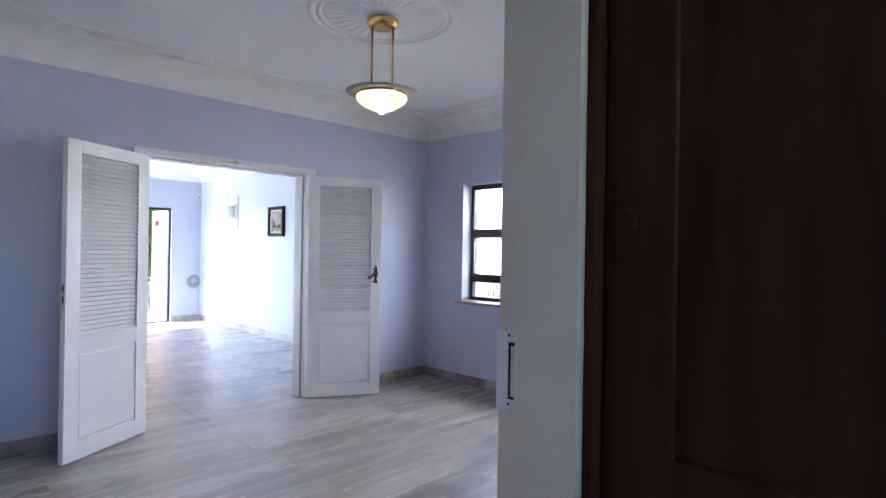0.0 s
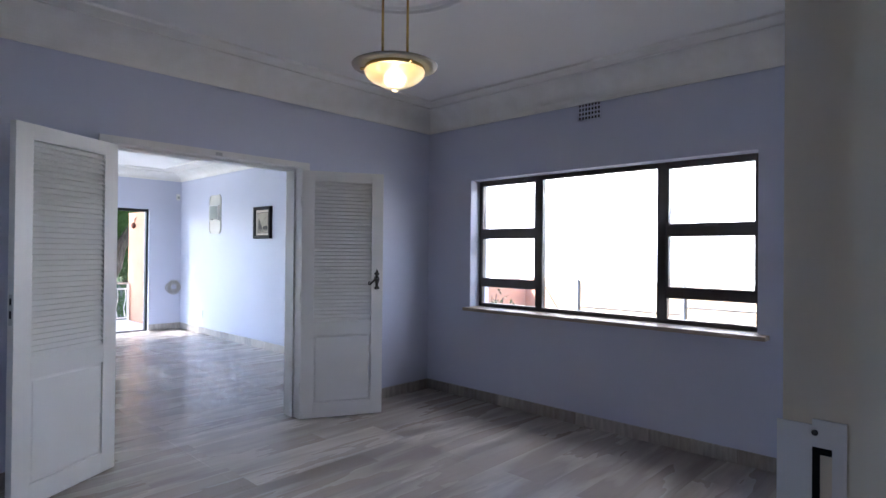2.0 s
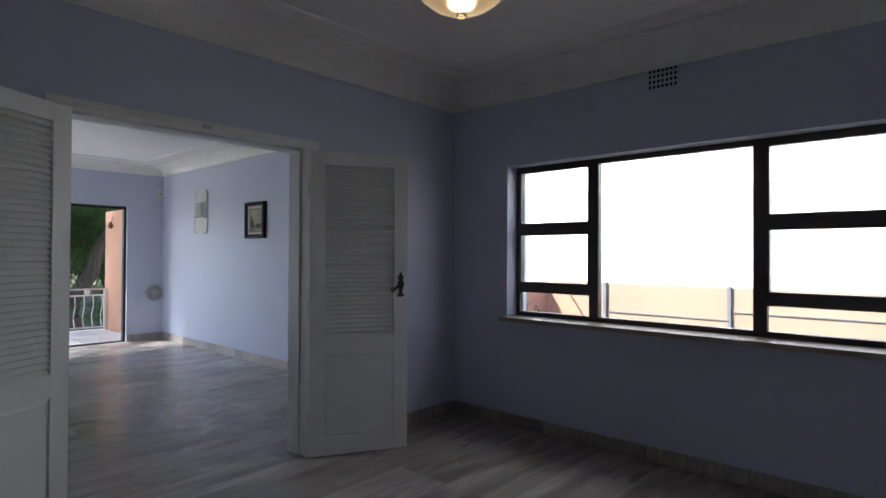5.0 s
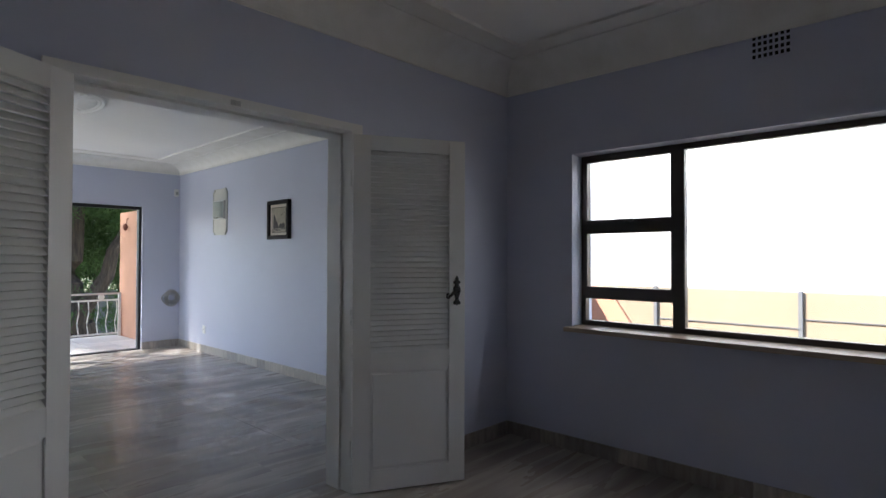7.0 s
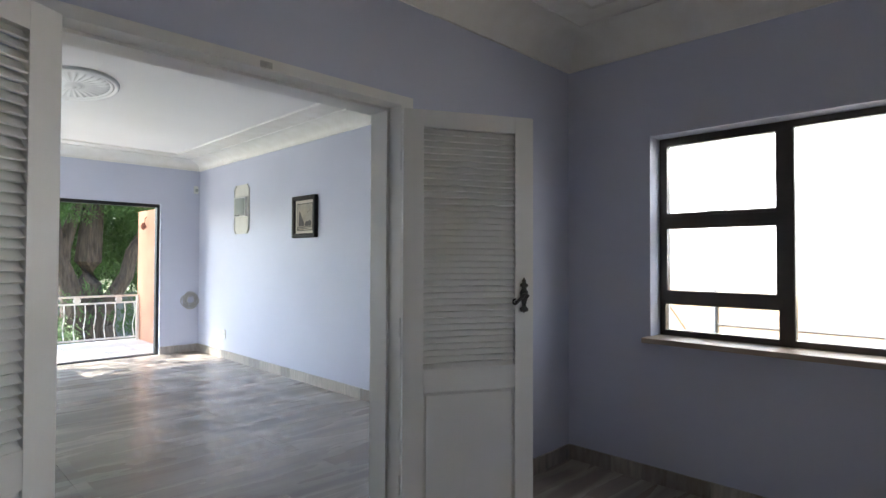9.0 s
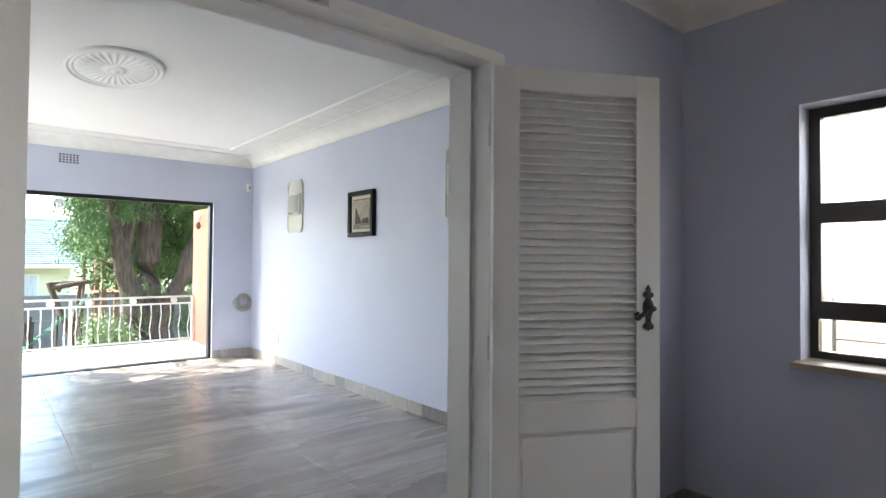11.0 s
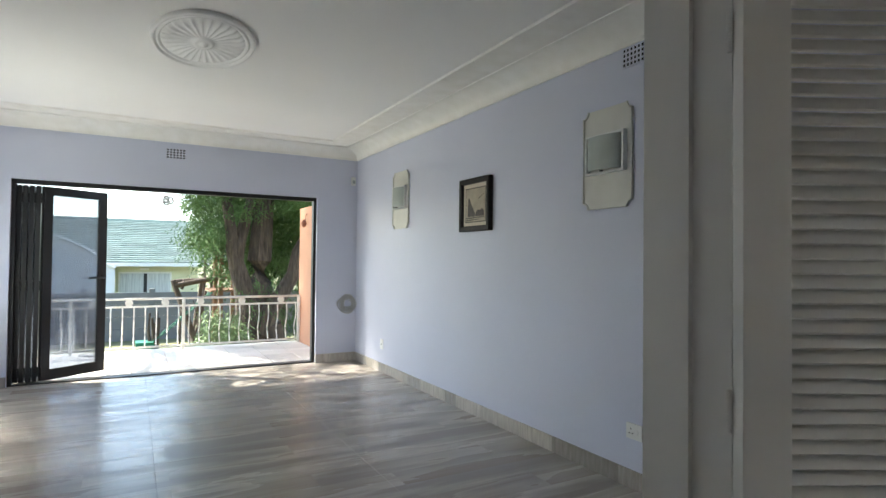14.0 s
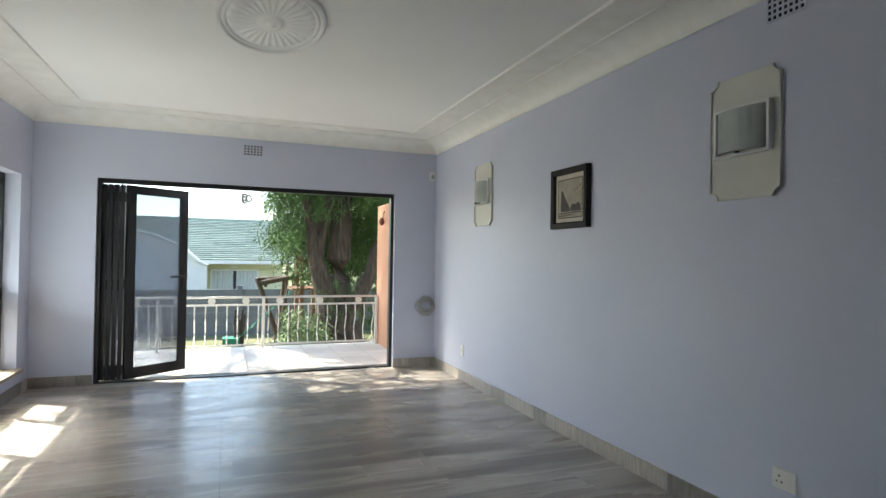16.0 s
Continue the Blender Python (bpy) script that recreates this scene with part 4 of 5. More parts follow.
part("vent", boxes((-2.3, -1.95, HYF - 0.03, HYF - 0.005, 0.70, 0.80)), WHITEIRON, house)
CURT = mat("net_curtain", (0.60, 0.60, 0.56), (0.40, 0.40, 0.38), rough=0.9, scale=3, stretch=(6, 1, 0.4))
for x0, x1 in ((-3.1, -1.08), (-6.2, -4.6)):
    yf = HYF if x0 > -4 else HYF - 2.2
    w_ = part("window", boxes((x0 - 0.06, x1 + 0.06, yf - 0.06, yf - 0.01, -0.38, 0.62)), WHITEIRON, house)
    half = (x0 + x1) / 2
    for a, b in ((x0, half - 0.07), (half + 0.07, x1)):
        part("pane", boxes((a, b, yf - 0.075, yf - 0.062, -0.31, 0.55)), CURT, w_)
    part("mullion", boxes((half - 0.07, half + 0.07, yf - 0.08, yf - 0.062, -0.31, 0.55)), BLACKAL, w_)

# old tree by the balcony
BARK = mat("rough_brown_bark", (0.085, 0.064, 0.049), (0.028, 0.021, 0.016), rough=0.95, scale=6, stretch=(3.5, 3.5, 0.6), fine=26, bump=1.0)
# hedge leaf colour darkened to stand in for the shade under the crown
HEDGE = mat("shaded_green_leaves", (0.016, 0.036, 0.010), (0.030, 0.060, 0.016), rough=0.6, spec=0.2, scale=1.3, fine=8, bump=0)
LEAF = mat("green_leaves", (0.040, 0.085, 0.022), (0.075, 0.14, 0.035), rough=0.55, spec=0.3, scale=1.3, fine=8, bump=0)
# paler leaf green, with the shrub's sunlit look put into the colour
PALELEAF = mat("sunlit_pale_leaves", (0.115, 0.17, 0.070), (0.20, 0.26, 0.13), rough=0.55, spec=0.3, scale=3, fine=8, bump=0)


def limb(bm, pts, r0, r1, n=10):
    """A bent limb with an uneven, tapering girth."""
    pts = [Vector(p) for p in pts]
    rings = []
    for i, p in enumerate(pts):
        d = (pts[min(i + 1, len(pts) - 1)] - pts[max(i - 1, 0)]).normalized()
        q = d.to_track_quat("Z", "Y")
        r = r0 + (r1 - r0) * i / (len(pts) - 1)
        rings.append([bm.verts.new(p + q @ Vector((r * (1 + 0.10 * math.sin(3 * k + 0.6 * i) + 0.07 * math.sin(5 * k - 0.4 * i)) * math.cos(k * math.tau / n), r * math.sin(k * math.tau / n), 0))) for k in range(n)])
    for a, b in zip(rings, rings[1:]):
        for k in range(n):
            bm.faces.new((a[k], a[(k + 1) % n], b[(k + 1) % n], b[k]))
    bm.faces.new(rings[-1])


def bend(a, b, k, amp, rng):
    a, b = Vector(a), Vector(b)
    return [a.lerp(b, i / k) + Vector((rng.uniform(-amp, amp), rng.uniform(-amp, amp), rng.uniform(-amp, amp) * 0.4)) * (0 < i < k) for i in range(k + 1)]


def leaves(name, clumps, per, size, rng, parent, droop=0.5, material=None):
    """Small pointed leaves hung along fine twigs round the clump centres (x, y, z, radius)."""
    vs, fs = [], []
    for cx, cy, cz, rad in clumps:
        for _ in range(int(per * rad * rad)):
            u = Vector((rng.gauss(0, 1), rng.gauss(0, 1), rng.gauss(0, 0.8))).normalized() * rad * rng.random() ** 0.45
            c = Vector((cx, cy, cz)) + u
            twig = Vector((rng.uniform(-1, 1), rng.uniform(-1, 1), -droop - rng.random() * droop)).normalized()
            for j in range(6):
                p = c + twig * size * 0.8 * j
                d = (twig + Vector((rng.uniform(-1, 1), rng.uniform(-1, 1), rng.uniform(-0.8, 0.5)))).normalized() * size * rng.uniform(0.7, 1.3)
                sd = d.cross(Vector((rng.uniform(-1, 1), rng.uniform(-1, 1), rng.uniform(-1, 1)))).normalized() * size * 0.2
                i = len(vs)
                vs += [tuple(p), tuple(p + d * 0.45 + sd), tuple(p + d), tuple(p + d * 0.45 - sd)]
                fs.append((i, i + 1, i + 2, i + 3))
    me = bpy.data.meshes.new(name)
    me.from_pydata(vs, [], fs)
    me.materials.append(material or LEAF)
    ob = new(name, me)
    ob.parent = parent
    return ob


rng = random.Random(7)
tree = tagged(new("tree"), "large old tree with forked dark trunk and drooping small green leaves", "tree")
tree.location = (-0.14, 12.0, GZ)
bm = bmesh.new()
limb(bm, bend((0.0, 0, -0.1), (-0.06, 0, 2.1), 6, 0.03, rng), 0.60, 0.16, 18)
limb(bm, [(-0.16, 0, 1.1), (-0.24, 0, 1.6), (-0.31, 0, 2.07), (-0.42, 0, 2.45), (-0.54, 0, 2.85), (-0.56, 0, 2.95)], 0.30, 0.12, 16)
limb(bm, [(-0.50, 0, 2.6), (-0.59, 0, 3.05), (-0.63, -0.02, 3.45), (-0.70, -0.02, 3.9), (-0.76, 0, 4.3), (-0.95, 0.1, 5.0), (-1.1, 0.1, 5.8)], 0.15, 0.07, 14)
limb(bm, [(-0.52, 0, 2.6), (-0.47, 0.03, 3.1), (-0.38, 0.05, 3.45), (-0.26, 0.05, 3.9), (-0.17, 0.05, 4.3), (0.0, 0.1, 5.2), (0.1, 0.1, 6.0)], 0.15, 0.08, 14)
limb(bm, [(0.04, 0.05, 1.1), (0.02, 0.08, 1.7), (0.0, 0.1, 2.3), (0.0, 0.1, 2.8), (0.04, 0.1, 3.4), (0.07, 0.1, 3.9), (0.10, 0.1, 4.4), (0.3, 0.2, 6.2)], 0.32, 0.17, 18)
limb(bm, [(0.05, -0.2, 1.2), (0.19, -0.25, 1.75), (0.42, -0.3, 2.1), (0.64, -0.35, 2.5), (0.72, -0.4, 3.0), (1.1, -0.4, 3.7), (1.4, -0.5, 4.6)], 0.20, 0.10, 12)
limb(bm, [(0.5, -0.1, -0.1), (0.36, -0.12, 0.6), (0.2, -0.15, 1.4)], 0.42, 0.24, 14)
part("trunk", bm, BARK, tree)
for k in range(26):
    a = rng.uniform(0, math.tau)
    z = rng.uniform(5.0, 6.4)
    bm = bmesh.new()
    limb(bm, bend((rng.uniform(-0.8, 0.5), 0, z - 0.6), (2.3 * math.cos(a), 1.9 * math.sin(a), z + rng.uniform(0.0, 1.0)), 5, 0.12, rng), 0.07, 0.015, 6)
    part("branch", bm, BARK, tree)
clumps = []
for k in range(110):
    a, rr = rng.uniform(0, math.tau), rng.uniform(0.3, 2.5)
    clumps.append((rr * math.cos(a) + 0.25, rr * math.sin(a) * 0.9, rng.uniform(3.9, 6.3), rng.uniform(0.45, 0.8)))
clumps = [c for c in clumps if c[0] > -1.0 or c[2] > 5.3]
for k in range(26):
    clumps.append((rng.uniform(-1.1, -0.2), rng.uniform(-0.1, 1.0), rng.uniform(3.2, 4.8), rng.uniform(0.3, 0.45)))
for k in range(24):
    clumps.append((rng.uniform(-1.4, -0.7), rng.uniform(-0.7, 0.5), rng.uniform(3.0, 4.5), rng.uniform(0.28, 0.42)))
for k in range(18):
    clumps.append((rng.uniform(-1.0, 1.6), rng.uniform(-1.5, -0.6), rng.uniform(4.1, 4.8), rng.uniform(0.28, 0.42)))
for k in range(34):
    clumps.append((rng.uniform(-0.7, 2.6), rng.uniform(0.6, 1.8), rng.uniform(3.0, 5.2), rng.uniform(0.4, 0.65)))
for k in range(34):
    clumps.append((rng.uniform(0.75, 2.6), rng.uniform(-0.2, 1.6), rng.uniform(1.2, 4.4), rng.uniform(0.4, 0.7)))
for k in range(30):
    clumps.append((rng.uniform(-1.4, -0.85), rng.uniform(-0.6, 0.5), rng.uniform(3.0, 4.7), rng.uniform(0.26, 0.40)))
for k in range(34):
    clumps.append((rng.uniform(-1.0, 1.2), rng.uniform(0.5, 1.4), rng.uniform(2.4, 4.7), rng.uniform(0.28, 0.45)))
clumps = [c for c in clumps if not (c[1] < 0.35 and -1.0 < c[0] < 0.42 and c[2] - c[3] < 4.15)]
for k in range(16):
    clumps.append((rng.uniform(-1.0, 0.5), rng.uniform(-0.5, -0.25), rng.uniform(3.85, 4.5), rng.uniform(0.10, 0.2)))
for k in range(9):
    clumps.append((rng.uniform(-0.5, 0.5), rng.uniform(-0.6, -0.3), rng.uniform(1.7, 2.5), rng.uniform(0.10, 0.2)))
tagged(leaves("crown", clumps, 380, 0.062, rng, tree, 0.6), kind="stuff")

# added boughs over the balcony, mostly unseen, that shade and dapple the sun
over = tagged(new("dapple_shade_tree"), "leafy boughs over the balcony, mostly out of view, added to dapple the sun", "tree")
over.location = (-5.2, 11.2, GZ)
bm = bmesh.new()
limb(bm, bend((0, 0, -0.1), (0.1, 0, 3.2), 5, 0.05, rng) + bend((0.15, -0.1, 3.6), (0.5, -0.5, 5.4), 4, 0.06, rng), 0.24, 0.12, 9)
part("trunk", bm, BARK, over)
for k in range(10):
    bm = bmesh.new()
    limb(bm, bend((0.4, -0.4, rng.uniform(4.2, 5.2)), (rng.uniform(0.8, 4.0), rng.uniform(-3.4, -1.4), rng.uniform(4.7, 6.0)), 5, 0.12, rng), 0.05, 0.012, 6)
    part("branch", bm, BARK, over)
SX, SY = -SUN_AZ[0] / math.tan(SUN_EL), SUN_AZ[1] / math.tan(SUN_EL)
oc = [(rng.uniform(0.3, 3.2), rng.uniform(-4.5, -2.0), rng.uniform(4.9, 6.3), rng.uniform(0.28, 0.5)) for k in range(40)]
oc += [(rng.uniform(1.5, 3.1), rng.uniform(-4.3, -3.3), rng.uniform(4.8, 6.5), rng.uniform(0.35, 0.5)) for k in range(30)]
oc += [(rng.uniform(2.0, 3.3), rng.uniform(-3.2, -1.9), rng.uniform(4.7, 6.3), rng.uniform(0.35, 0.5)) for k in range(28)]
oc += [(rng.uniform(1.5, 3.3), rng.uniform(-2.9, -1.5), rng.uniform(4.7, 6.0), rng.uniform(0.3, 0.5)) for k in range(26)]
# many fine sprays set in the sun's path to speckle the room's corner
oc = [c for c in oc if not (-2.6 < c[0] - 5.2 + SX * (c[2] + GZ) < 0.5 and 4.8 < c[1] + 11.2 - SY * (c[2] + GZ) < 6.9)]
for k in range(185):
    z = rng.uniform(3.2, 4.6)
    oc.append((-SX * z + rng.uniform(-2.6, 0.4) + 5.2, SY * z + rng.uniform(4.8, 6.9) - 11.2, z - GZ, rng.uniform(0.10, 0.21)))
for k in range(34):
    z = rng.uniform(3.3, 4.7)
    oc.append((-SX * z + rng.uniform(0.2, 1.8) + 5.2, SY * z + rng.uniform(6.1, 7.8) - 11.2, z - GZ, rng.uniform(0.25, 0.38)))
for k in range(46):
    z = rng.uniform(3.3, 4.7)
    oc.append((-SX * z + rng.uniform(-1.2, 0.1) + 5.2, SY * z + rng.uniform(6.7, 8.2) - 11.2, z - GZ, rng.uniform(0.25, 0.4)))
for k in range(5):
    bm = bmesh.new()
    limb(bm, bend((0.3, -0.3, 4.6), (rng.uniform(-1.6, -0.4), rng.uniform(-3.4, -2.8), rng.uniform(5.2, 6.0)), 5, 0.1, rng), 0.05, 0.012, 6)
    part("branch", bm, BARK, over)
tagged(leaves("crown", oc, 240, 0.09, rng, over, 0.5), kind="stuff")

shrub = tagged(new("shrub"), "bushy green shrub at the foot of the tree, leaves paled as if sunlit", "shrub")
shrub.location = (-1.02, 11.6, GZ)
for k in range(9):
    bm = bmesh.new()
    limb(bm, bend((0, 0, -0.02), (rng.uniform(-0.6, 0.6), rng.uniform(-0.4, 0.4), rng.uniform(1.2, 2.0)), 4, 0.06, rng), 0.025, 0.008, 5)
    part("stem", bm, BARK, shrub)
tagged(leaves("leaves", [(rng.uniform(-0.32, 0.32), rng.uniform(-0.4, 0.4), rng.uniform(0.5, 1.85), rng.uniform(0.16, 0.30)) for k in range(24)], 700, 0.075, rng, shrub, 0.5, PALELEAF), kind="stuff")
hedge = tagged(new("hedge"), "dense green trees behind the garden, leaf colour darkened for shade", "hedge")
hedge.location = (4.6, 16.0, GZ)
for k in range(8):
    bm = bmesh.new()
    limb(bm, bend((rng.uniform(-3.5, 3.5), 0, -0.05), (rng.uniform(-3.5, 3.5), 0, 4.5), 5, 0.1, rng), 0.12, 0.03, 6)
    part("trunk", bm, BARK, hedge)
tagged(leaves("leaves", [(rng.uniform(-5.0, 4), rng.uniform(-0.8, 0.8), rng.uniform(2.6, 6.6), rng.uniform(0.6, 1.0)) for k in range(170)], 230, 0.12, rng, hedge, 0.3, HEDGE), kind="stuff")

# play frame of logs with a slide
LOG = mat("weathered_log", (0.06, 0.042, 0.032), (0.10, 0.075, 0.055), rough=0.9, scale=4, stretch=(4, 4, 1), bump=0.6)
play = tagged(new("play_frame"), "weathered log play frame with a green slide in the garden", "play frame")
play.location = (-1.2, 14.2, GZ)
for a, b, r in (((0.27, 0, -0.05), (-0.55, 0.0, 2.30), 0.075), ((-0.42, 0, -0.05), (-0.34, 0.02, 1.75), 0.035), ((-0.22, 0.5, -0.05), (0.24, 0.5, 2.0), 0.035),
                ((0.75, 1.2, -0.05), (0.42, 1.0, 2.30), 0.07), ((-0.1, 1.3, -0.05), (0.2, 1.1, 2.25), 0.06)):
    bm = bmesh.new()
    limb(bm, bend(a, b, 5, 0.025, rng), r, r * 0.85, 8)
    part("leg", bm, LOG, play)
for a, b, r in (((-0.52, 0, 2.16), (0.45, 0.05, 2.34), 0.065), ((-0.36, 0.05, 2.08), (-0.30, 0.05, 2.30), 0.04), ((-0.45, 1.0, 2.22), (0.6, 1.0, 2.3), 0.06)):
    bm = bmesh.new()
    limb(bm, bend(a, b, 4, 0.02, rng), r, r * 0.9, 8)
    part("beam", bm, LOG, play)
GREEN = mat("green_plastic", (0.012, 0.15, 0.085), rough=0.6)
bm = bmesh.new()
for off in (-0.16, 0.16):
    tube(bm, [(0.30, off - 0.2, 2.02), (0.0, off - 0.2, 1.74), (-0.30, off - 0.25, 1.48), (-0.66, off - 0.3, 1.15), (-0.98, off - 0.3, 0.90)], 0.013, 8)
box(bm, -1.32, -0.95, -0.55, -0.1, 0.66, 0.90)
part("slide", bm, GREEN, play, "green plastic slide")
stump = tagged(new("tree_stump"), "old bare tree stump in the garden", "stump")
stump.location = (-2.14, 13.9, GZ)
for k in range(5):
    bm = bmesh.new()
    limb(bm, bend((-0.07 + 0.035 * k, 0.03 * (k % 2), -0.05), (-0.10 + 0.05 * k, 0.02 * k, 1.55 - 0.12 * (k % 3)), 4, 0.03, rng), 0.045, 0.028, 7)
    part("trunk", bm, BARK, stump)

# timber climbing platform behind the tree
TIMBER = mat("orange_brown_timber", (0.19, 0.10, 0.055), (0.13, 0.07, 0.04), rough=0.8, scale=3, stretch=(5, 5, 0.7))
hut = tagged(new("timber_platform"), "orange-brown timber climbing platform with posts behind the tree", "play frame")
hut.location = (-0.55, 13.9, GZ)
for x, y in ((-0.22, -0.5), (0.20, -0.5), (-0.22, 0.5), (0.20, 0.5)):
    part("post", boxes((x - 0.05, x + 0.05, y - 0.05, y + 0.05, -0.05, 3.1)), TIMBER, hut, bevel=0.01)
for k in range(6):
    part("plank", boxes((-0.45, 0.45, -0.6 + k * 0.2, -0.42 + k * 0.2, 2.05, 2.09)), TIMBER, hut)
for z in (2.35, 2.62):
    part("rail", boxes((-0.17, 0.15, -0.53, -0.49, z, z + 0.12)), TIMBER, hut)
part("roof", boxes((-0.5, 0.5, -0.75, 0.75, 3.1, 3.17)), LOG, hut, "grey weathered plank roof")
for k, (x, y) in enumerate(((-1.02, 15.2), (-0.72, 15.0))):
    bm = bmesh.new()
    limb(bm, bend((0, 0, -0.05), (0.08 - 0.1 * k, 0, 3.0), 4, 0.03, rng), 0.045, 0.035, 7)
    pole = tagged(obj("garden_pole", bm, LOG), "slim weathered timber pole standing in the garden", "pole", "garden poles")
    pole.location = (x, y, GZ)

# side garden outside the dining window
cw = tagged(new("boundary_wall"), "sunlit cream boundary wall with thin joints and a slim post", "wall")
part("wall", boxes((3.5, 3.7, -14, 1.2, GZ, 0.98)), CREAM, cw)
for y in (0.28, -1.285, -2.85, -4.42, -5.98):
    part("post", boxes((3.46, 3.50, y - 0.02, y + 0.02, GZ, 1.0)), FENCE, cw)
for y, z in ((0.28, 0.59), (-1.285, 0.69), (-2.85, 0.72), (-4.42, 0.75)):
    part("joint_strip", boxes((3.486, 3.499, y - 1.54, y - 0.025, z, z + 0.012)), FENCE, cw)
sw = tagged(new("salmon_wall"), "salmon plastered side wall of the yard", "wall")
part("wall", boxes((0.33, 3.5, 1.2, 1.42, GZ, 0.98)), PLASTER, sw)
# added slab whose sloping edge draws the diagonal shadow on the cream wall
bm = bmesh.new()
lo, hi = ([bm.verts.new((x, y, z)) for y, z in ((1.2, GZ), (0.30, GZ), (0.55, 0.44), (0.93, 0.972), (1.2, 0.972))] for x in (3.44, 3.4985))
for k in range(5):
    bm.faces.new((lo[k], lo[(k + 1) % 5], hi[(k + 1) % 5], hi[k]))
bm.faces.new(lo)
part("buttress", bm, PLASTER, sw, "sloping salmon slab in the corner, standing in for a shadow on the wall")
WHITEWALL = mat("white_plaster", (0.78, 0.77, 0.74), (0.72, 0.71, 0.68), rough=0.9, scale=0.8, fine=40, bump=0.2)
nb = tagged(new("neighbour_building"), "white plastered building close beyond the boundary wall", "building")
part("wall", boxes((7.5, 12, -16, 9, GZ, 5.5)), WHITEWALL, nb)
part("roof", boxes((7.2, 12.3, -16.3, 9.3, 5.5, 5.7)), TILE, nb)
bush = tagged(new("dry_shrub"), "dry leggy shrub against the salmon wall", "shrub")
bush.location = (1.9, 0.75, GZ)
for k in range(12):
    bm = bmesh.new()
    limb(bm, bend((0, 0, -0.02), (rng.uniform(-0.6, 0.6), rng.uniform(-0.3, 0.3), rng.uniform(1.8, 2.6)), 5, 0.07, rng), 0.02, 0.005, 5)
    part("stem", bm, BARK, bush)
tagged(leaves("leaves", [(rng.uniform(-0.6, 0.6), rng.uniform(-0.25, 0.25), rng.uniform(1.5, 2.5), 0.25) for k in range(8)], 120, 0.07, rng, bush, 0.3), kind="stuff")

# ---- skirting and tiles ----


def skirting(name, a, b, n, h, seed):
    """Tile skirting from a to b in plan; n: the side on which it stands out."""
    a, b, n = Vector((*a, 0)), Vector((*b, 0)), Vector((*n, 0))
    root = tagged(new(name), kind="structure")
    d = (b - a).normalized()
    length, r2, at, cache = (b - a).length, random.Random(seed), 0.0, {}
    while at < length - 0.02:
        w = min(length - at, r2.choice((0.2, 0.3, 0.4, 0.6)))
        key = round(w, 3)
        m = Matrix.Translation(a + d * at) @ Matrix(((d.x, n.x, 0, 0), (d.y, n.y, 0, 0), (0, 0, 1, 0), (0, 0, 0, 1)))
        if key not in cache:
            cache[key] = part("skirting_tile", boxes((0.0012, w - 0.0012, -0.001, 0.011, 0.001, h)), SKIRT, root)
            ob = cache[key]
        else:
            ob = new("skirting_tile", cache[key].data)
            ob.parent = root
        ob.matrix_basis = m
        at += w
    return root


SH = 0.095
skirting("baseboard_1", (0, -0.012), (0, DY0), (-1, 0), SH, 1)
skirting("baseboard_2", (DOOR[1] + 0.075, 0), (0, 0), (0, -1), SH, 2)
skirting("baseboard_3", (DX0, 0), (DOOR[0] - 0.045, 0), (0, -1), SH, 3)
skirting("baseboard_4", (DX0, DY0), (DX0, -0.012), (1, 0), SH, 4)
skirting("baseboard_5", (LX1, LY1 - 0.012), (LX1, LY0), (-1, 0), SH + 0.01, 5)
skirting("baseboard_6", (FAR[1], LY1), (LX1, LY1), (0, -1), SH + 0.01, 6)
skirting("baseboard_7", (LX0, LY1), (FAR[0], LY1), (0, -1), SH + 0.01, 7)
skirting("baseboard_8", (LX0, LY0), (LX0, LY1 - 0.012), (1, 0), SH + 0.01, 8)

# floor tiles on one grid through both rooms and the hall
TX, TY, GX, GY = 1.2, 0.6, -2.471, 4.431
cache = {}


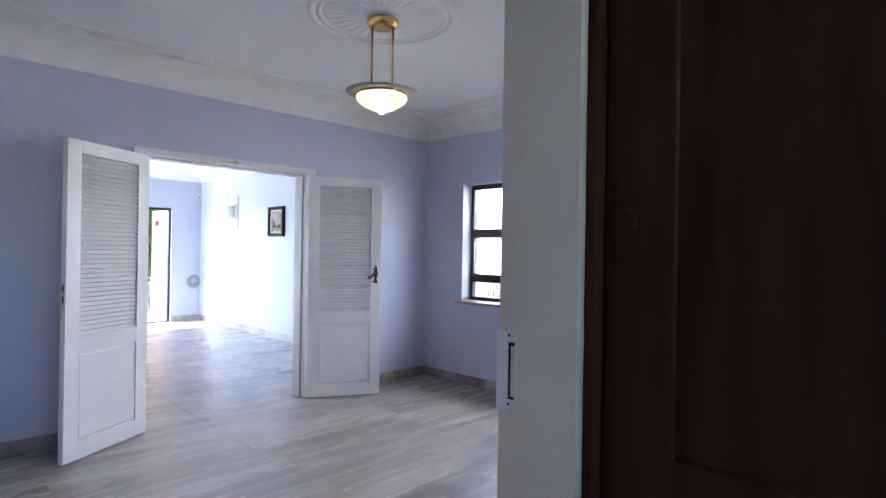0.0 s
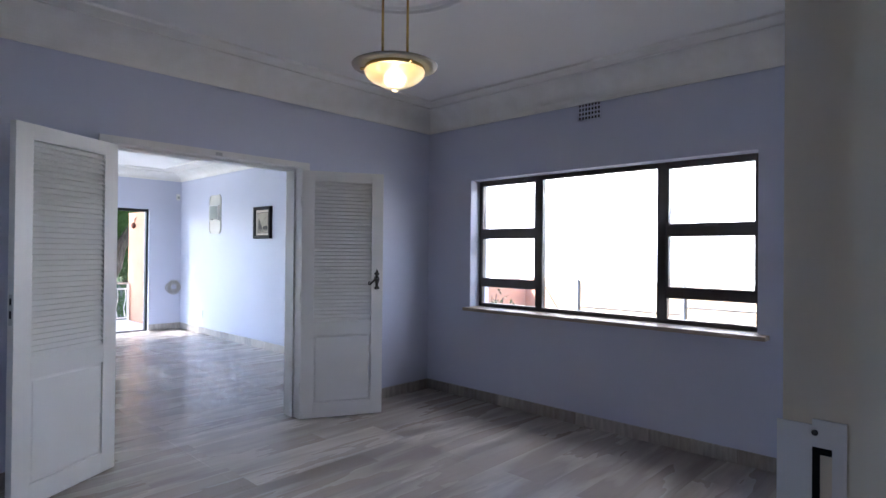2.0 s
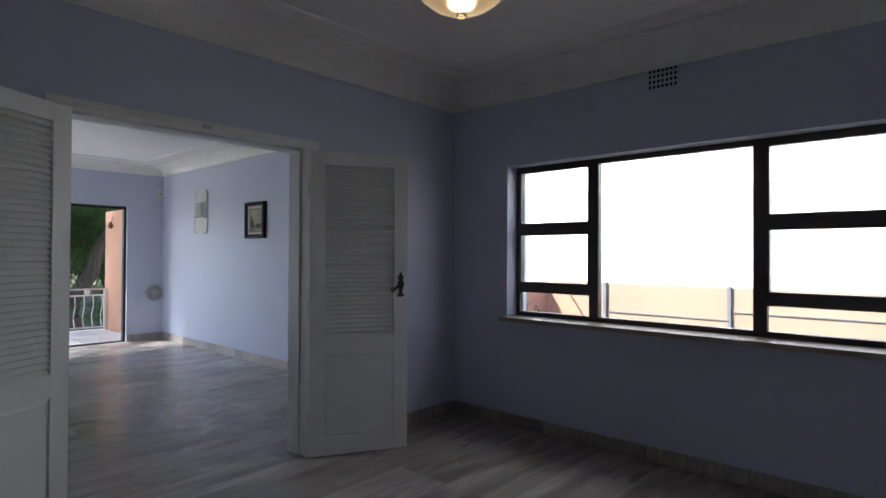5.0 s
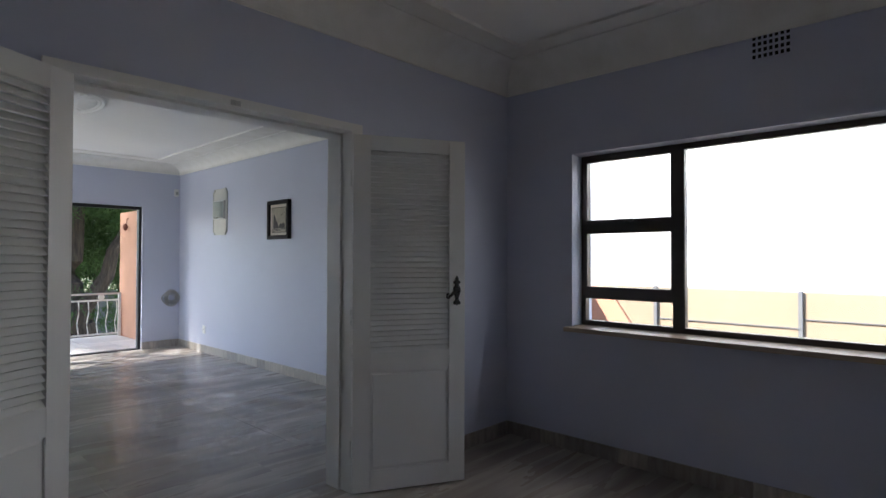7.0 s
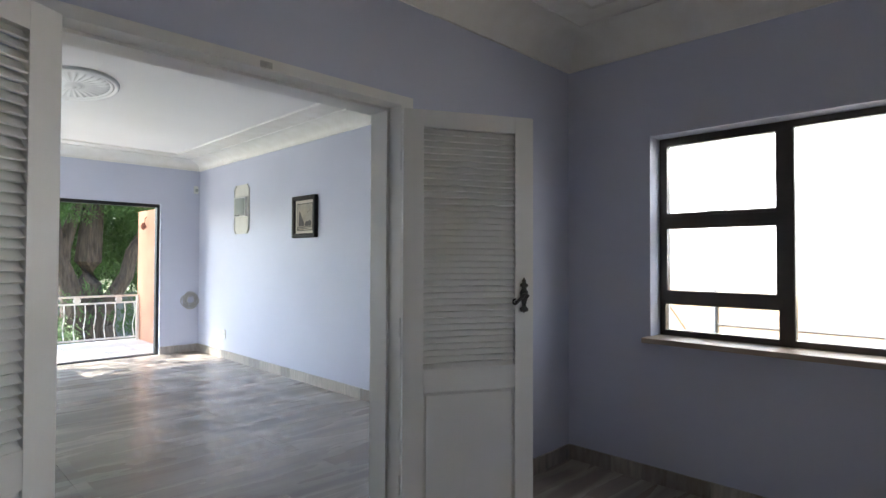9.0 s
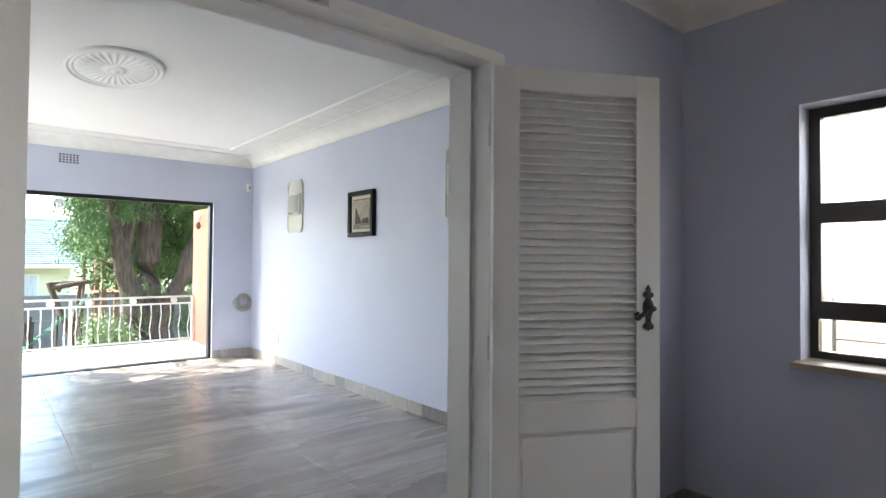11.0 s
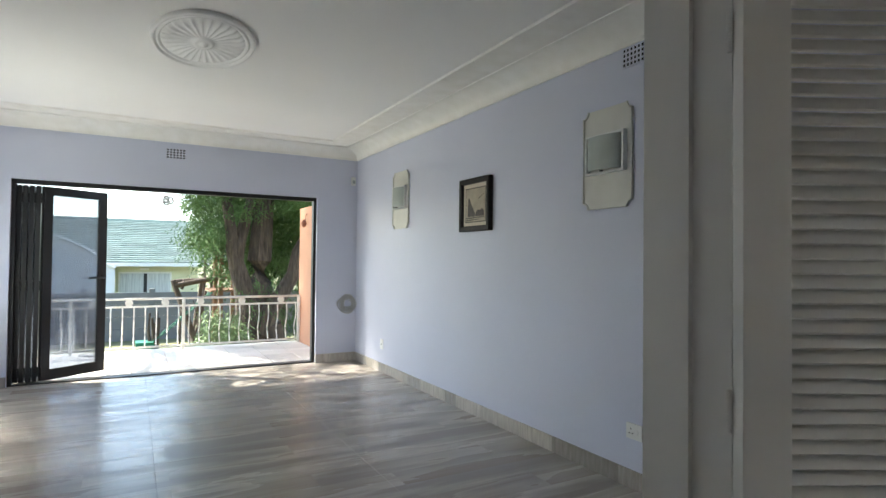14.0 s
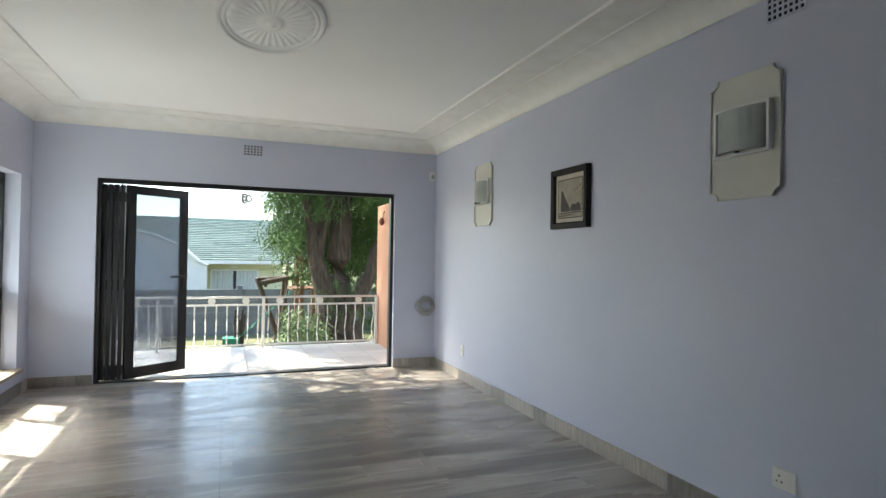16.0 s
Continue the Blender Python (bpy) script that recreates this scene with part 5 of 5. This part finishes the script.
def lay(x0, x1, y0, y1, parent, material, z, name, tx=TX, ty=TY, gx=GX, gy=GY, gap=0.0004):
    for i in range(math.floor((x0 - gx) / tx), math.ceil((x1 - gx) / tx)):
        for j in range(math.floor((y0 - gy) / ty), math.ceil((y1 - gy) / ty)):
            a, b = max(x0, gx + i * tx), min(x1, gx + (i + 1) * tx)
            c, d = max(y0, gy + j * ty), min(y1, gy + (j + 1) * ty)
            if b - a < 0.01 or d - c < 0.01:
                continue
            left, right = (i == 0 and tx == TX), (i == -1 and tx == TX)
            key = (name, round(b - a, 3), round(d - c, 3), left, right)
            if key not in cache:
                bm = bmesh.new()
                w, h, e = b - a, d - c, 0.0003
                g0, g1 = (0.0009 if left else gap), (0.0009 if right else gap)
                lo = [bm.verts.new(p) for p in ((g0, gap, -0.008), (w - g1, gap, -0.008), (w - g1, h - gap, -0.008), (g0, h - gap, -0.008))]
                mi = [bm.verts.new((v.co.x, v.co.y, -e)) for v in lo]
                hi = [bm.verts.new(p) for p in ((g0 + e, gap + e, 0), (w - g1 - e, gap + e, 0), (w - g1 - e, h - gap - e, 0), (g0 + e, h - gap - e, 0))]
                for p, q in ((lo, mi), (mi, hi)):
                    for k in range(4):
                        bm.faces.new((p[k], p[(k + 1) % 4], q[(k + 1) % 4], q[k]))
                bm.faces.new(hi)
                ob = part(name, bm, material, parent)
                cache[key] = ob.data
            else:
                ob = new(name, cache[key])
                ob.parent = parent
            ob.location = (a, c, z)


lay(DX0, DX1, DY0, DY1, floor, FLOOR, 0.0, "floor_tile")
lay(DOOR[0], DOOR[1], DY1, LY0, floor, FLOOR, 0.0, "floor_tile")
lay(LX0, LX1, LY0, LY1, floor, FLOOR, 0.0, "floor_tile")
lay(FAR[0], FAR[1], LY1, LY1 + 0.045, floor, FLOOR, 0.0, "floor_tile")
lay(-4.75, -3.30, -7.0, HY, floor, FLOOR, 0.0, "floor_tile")
lay(HALL[0], HALL[1], HY, DY0, floor, FLOOR, 0.0, "floor_tile")
lay(-5.4, -0.225, 6.44, RY + 0.2, bal, PATIO, -0.037, "patio_tile", 0.4, 0.4, -5.4, 6.44, 0.003)
lay(FAR[0], FAR[1], LY1 + 0.125, 6.44, bal, PATIO, -0.02, "patio_tile", 0.4, 0.4, -5.4, 6.44, 0.003)
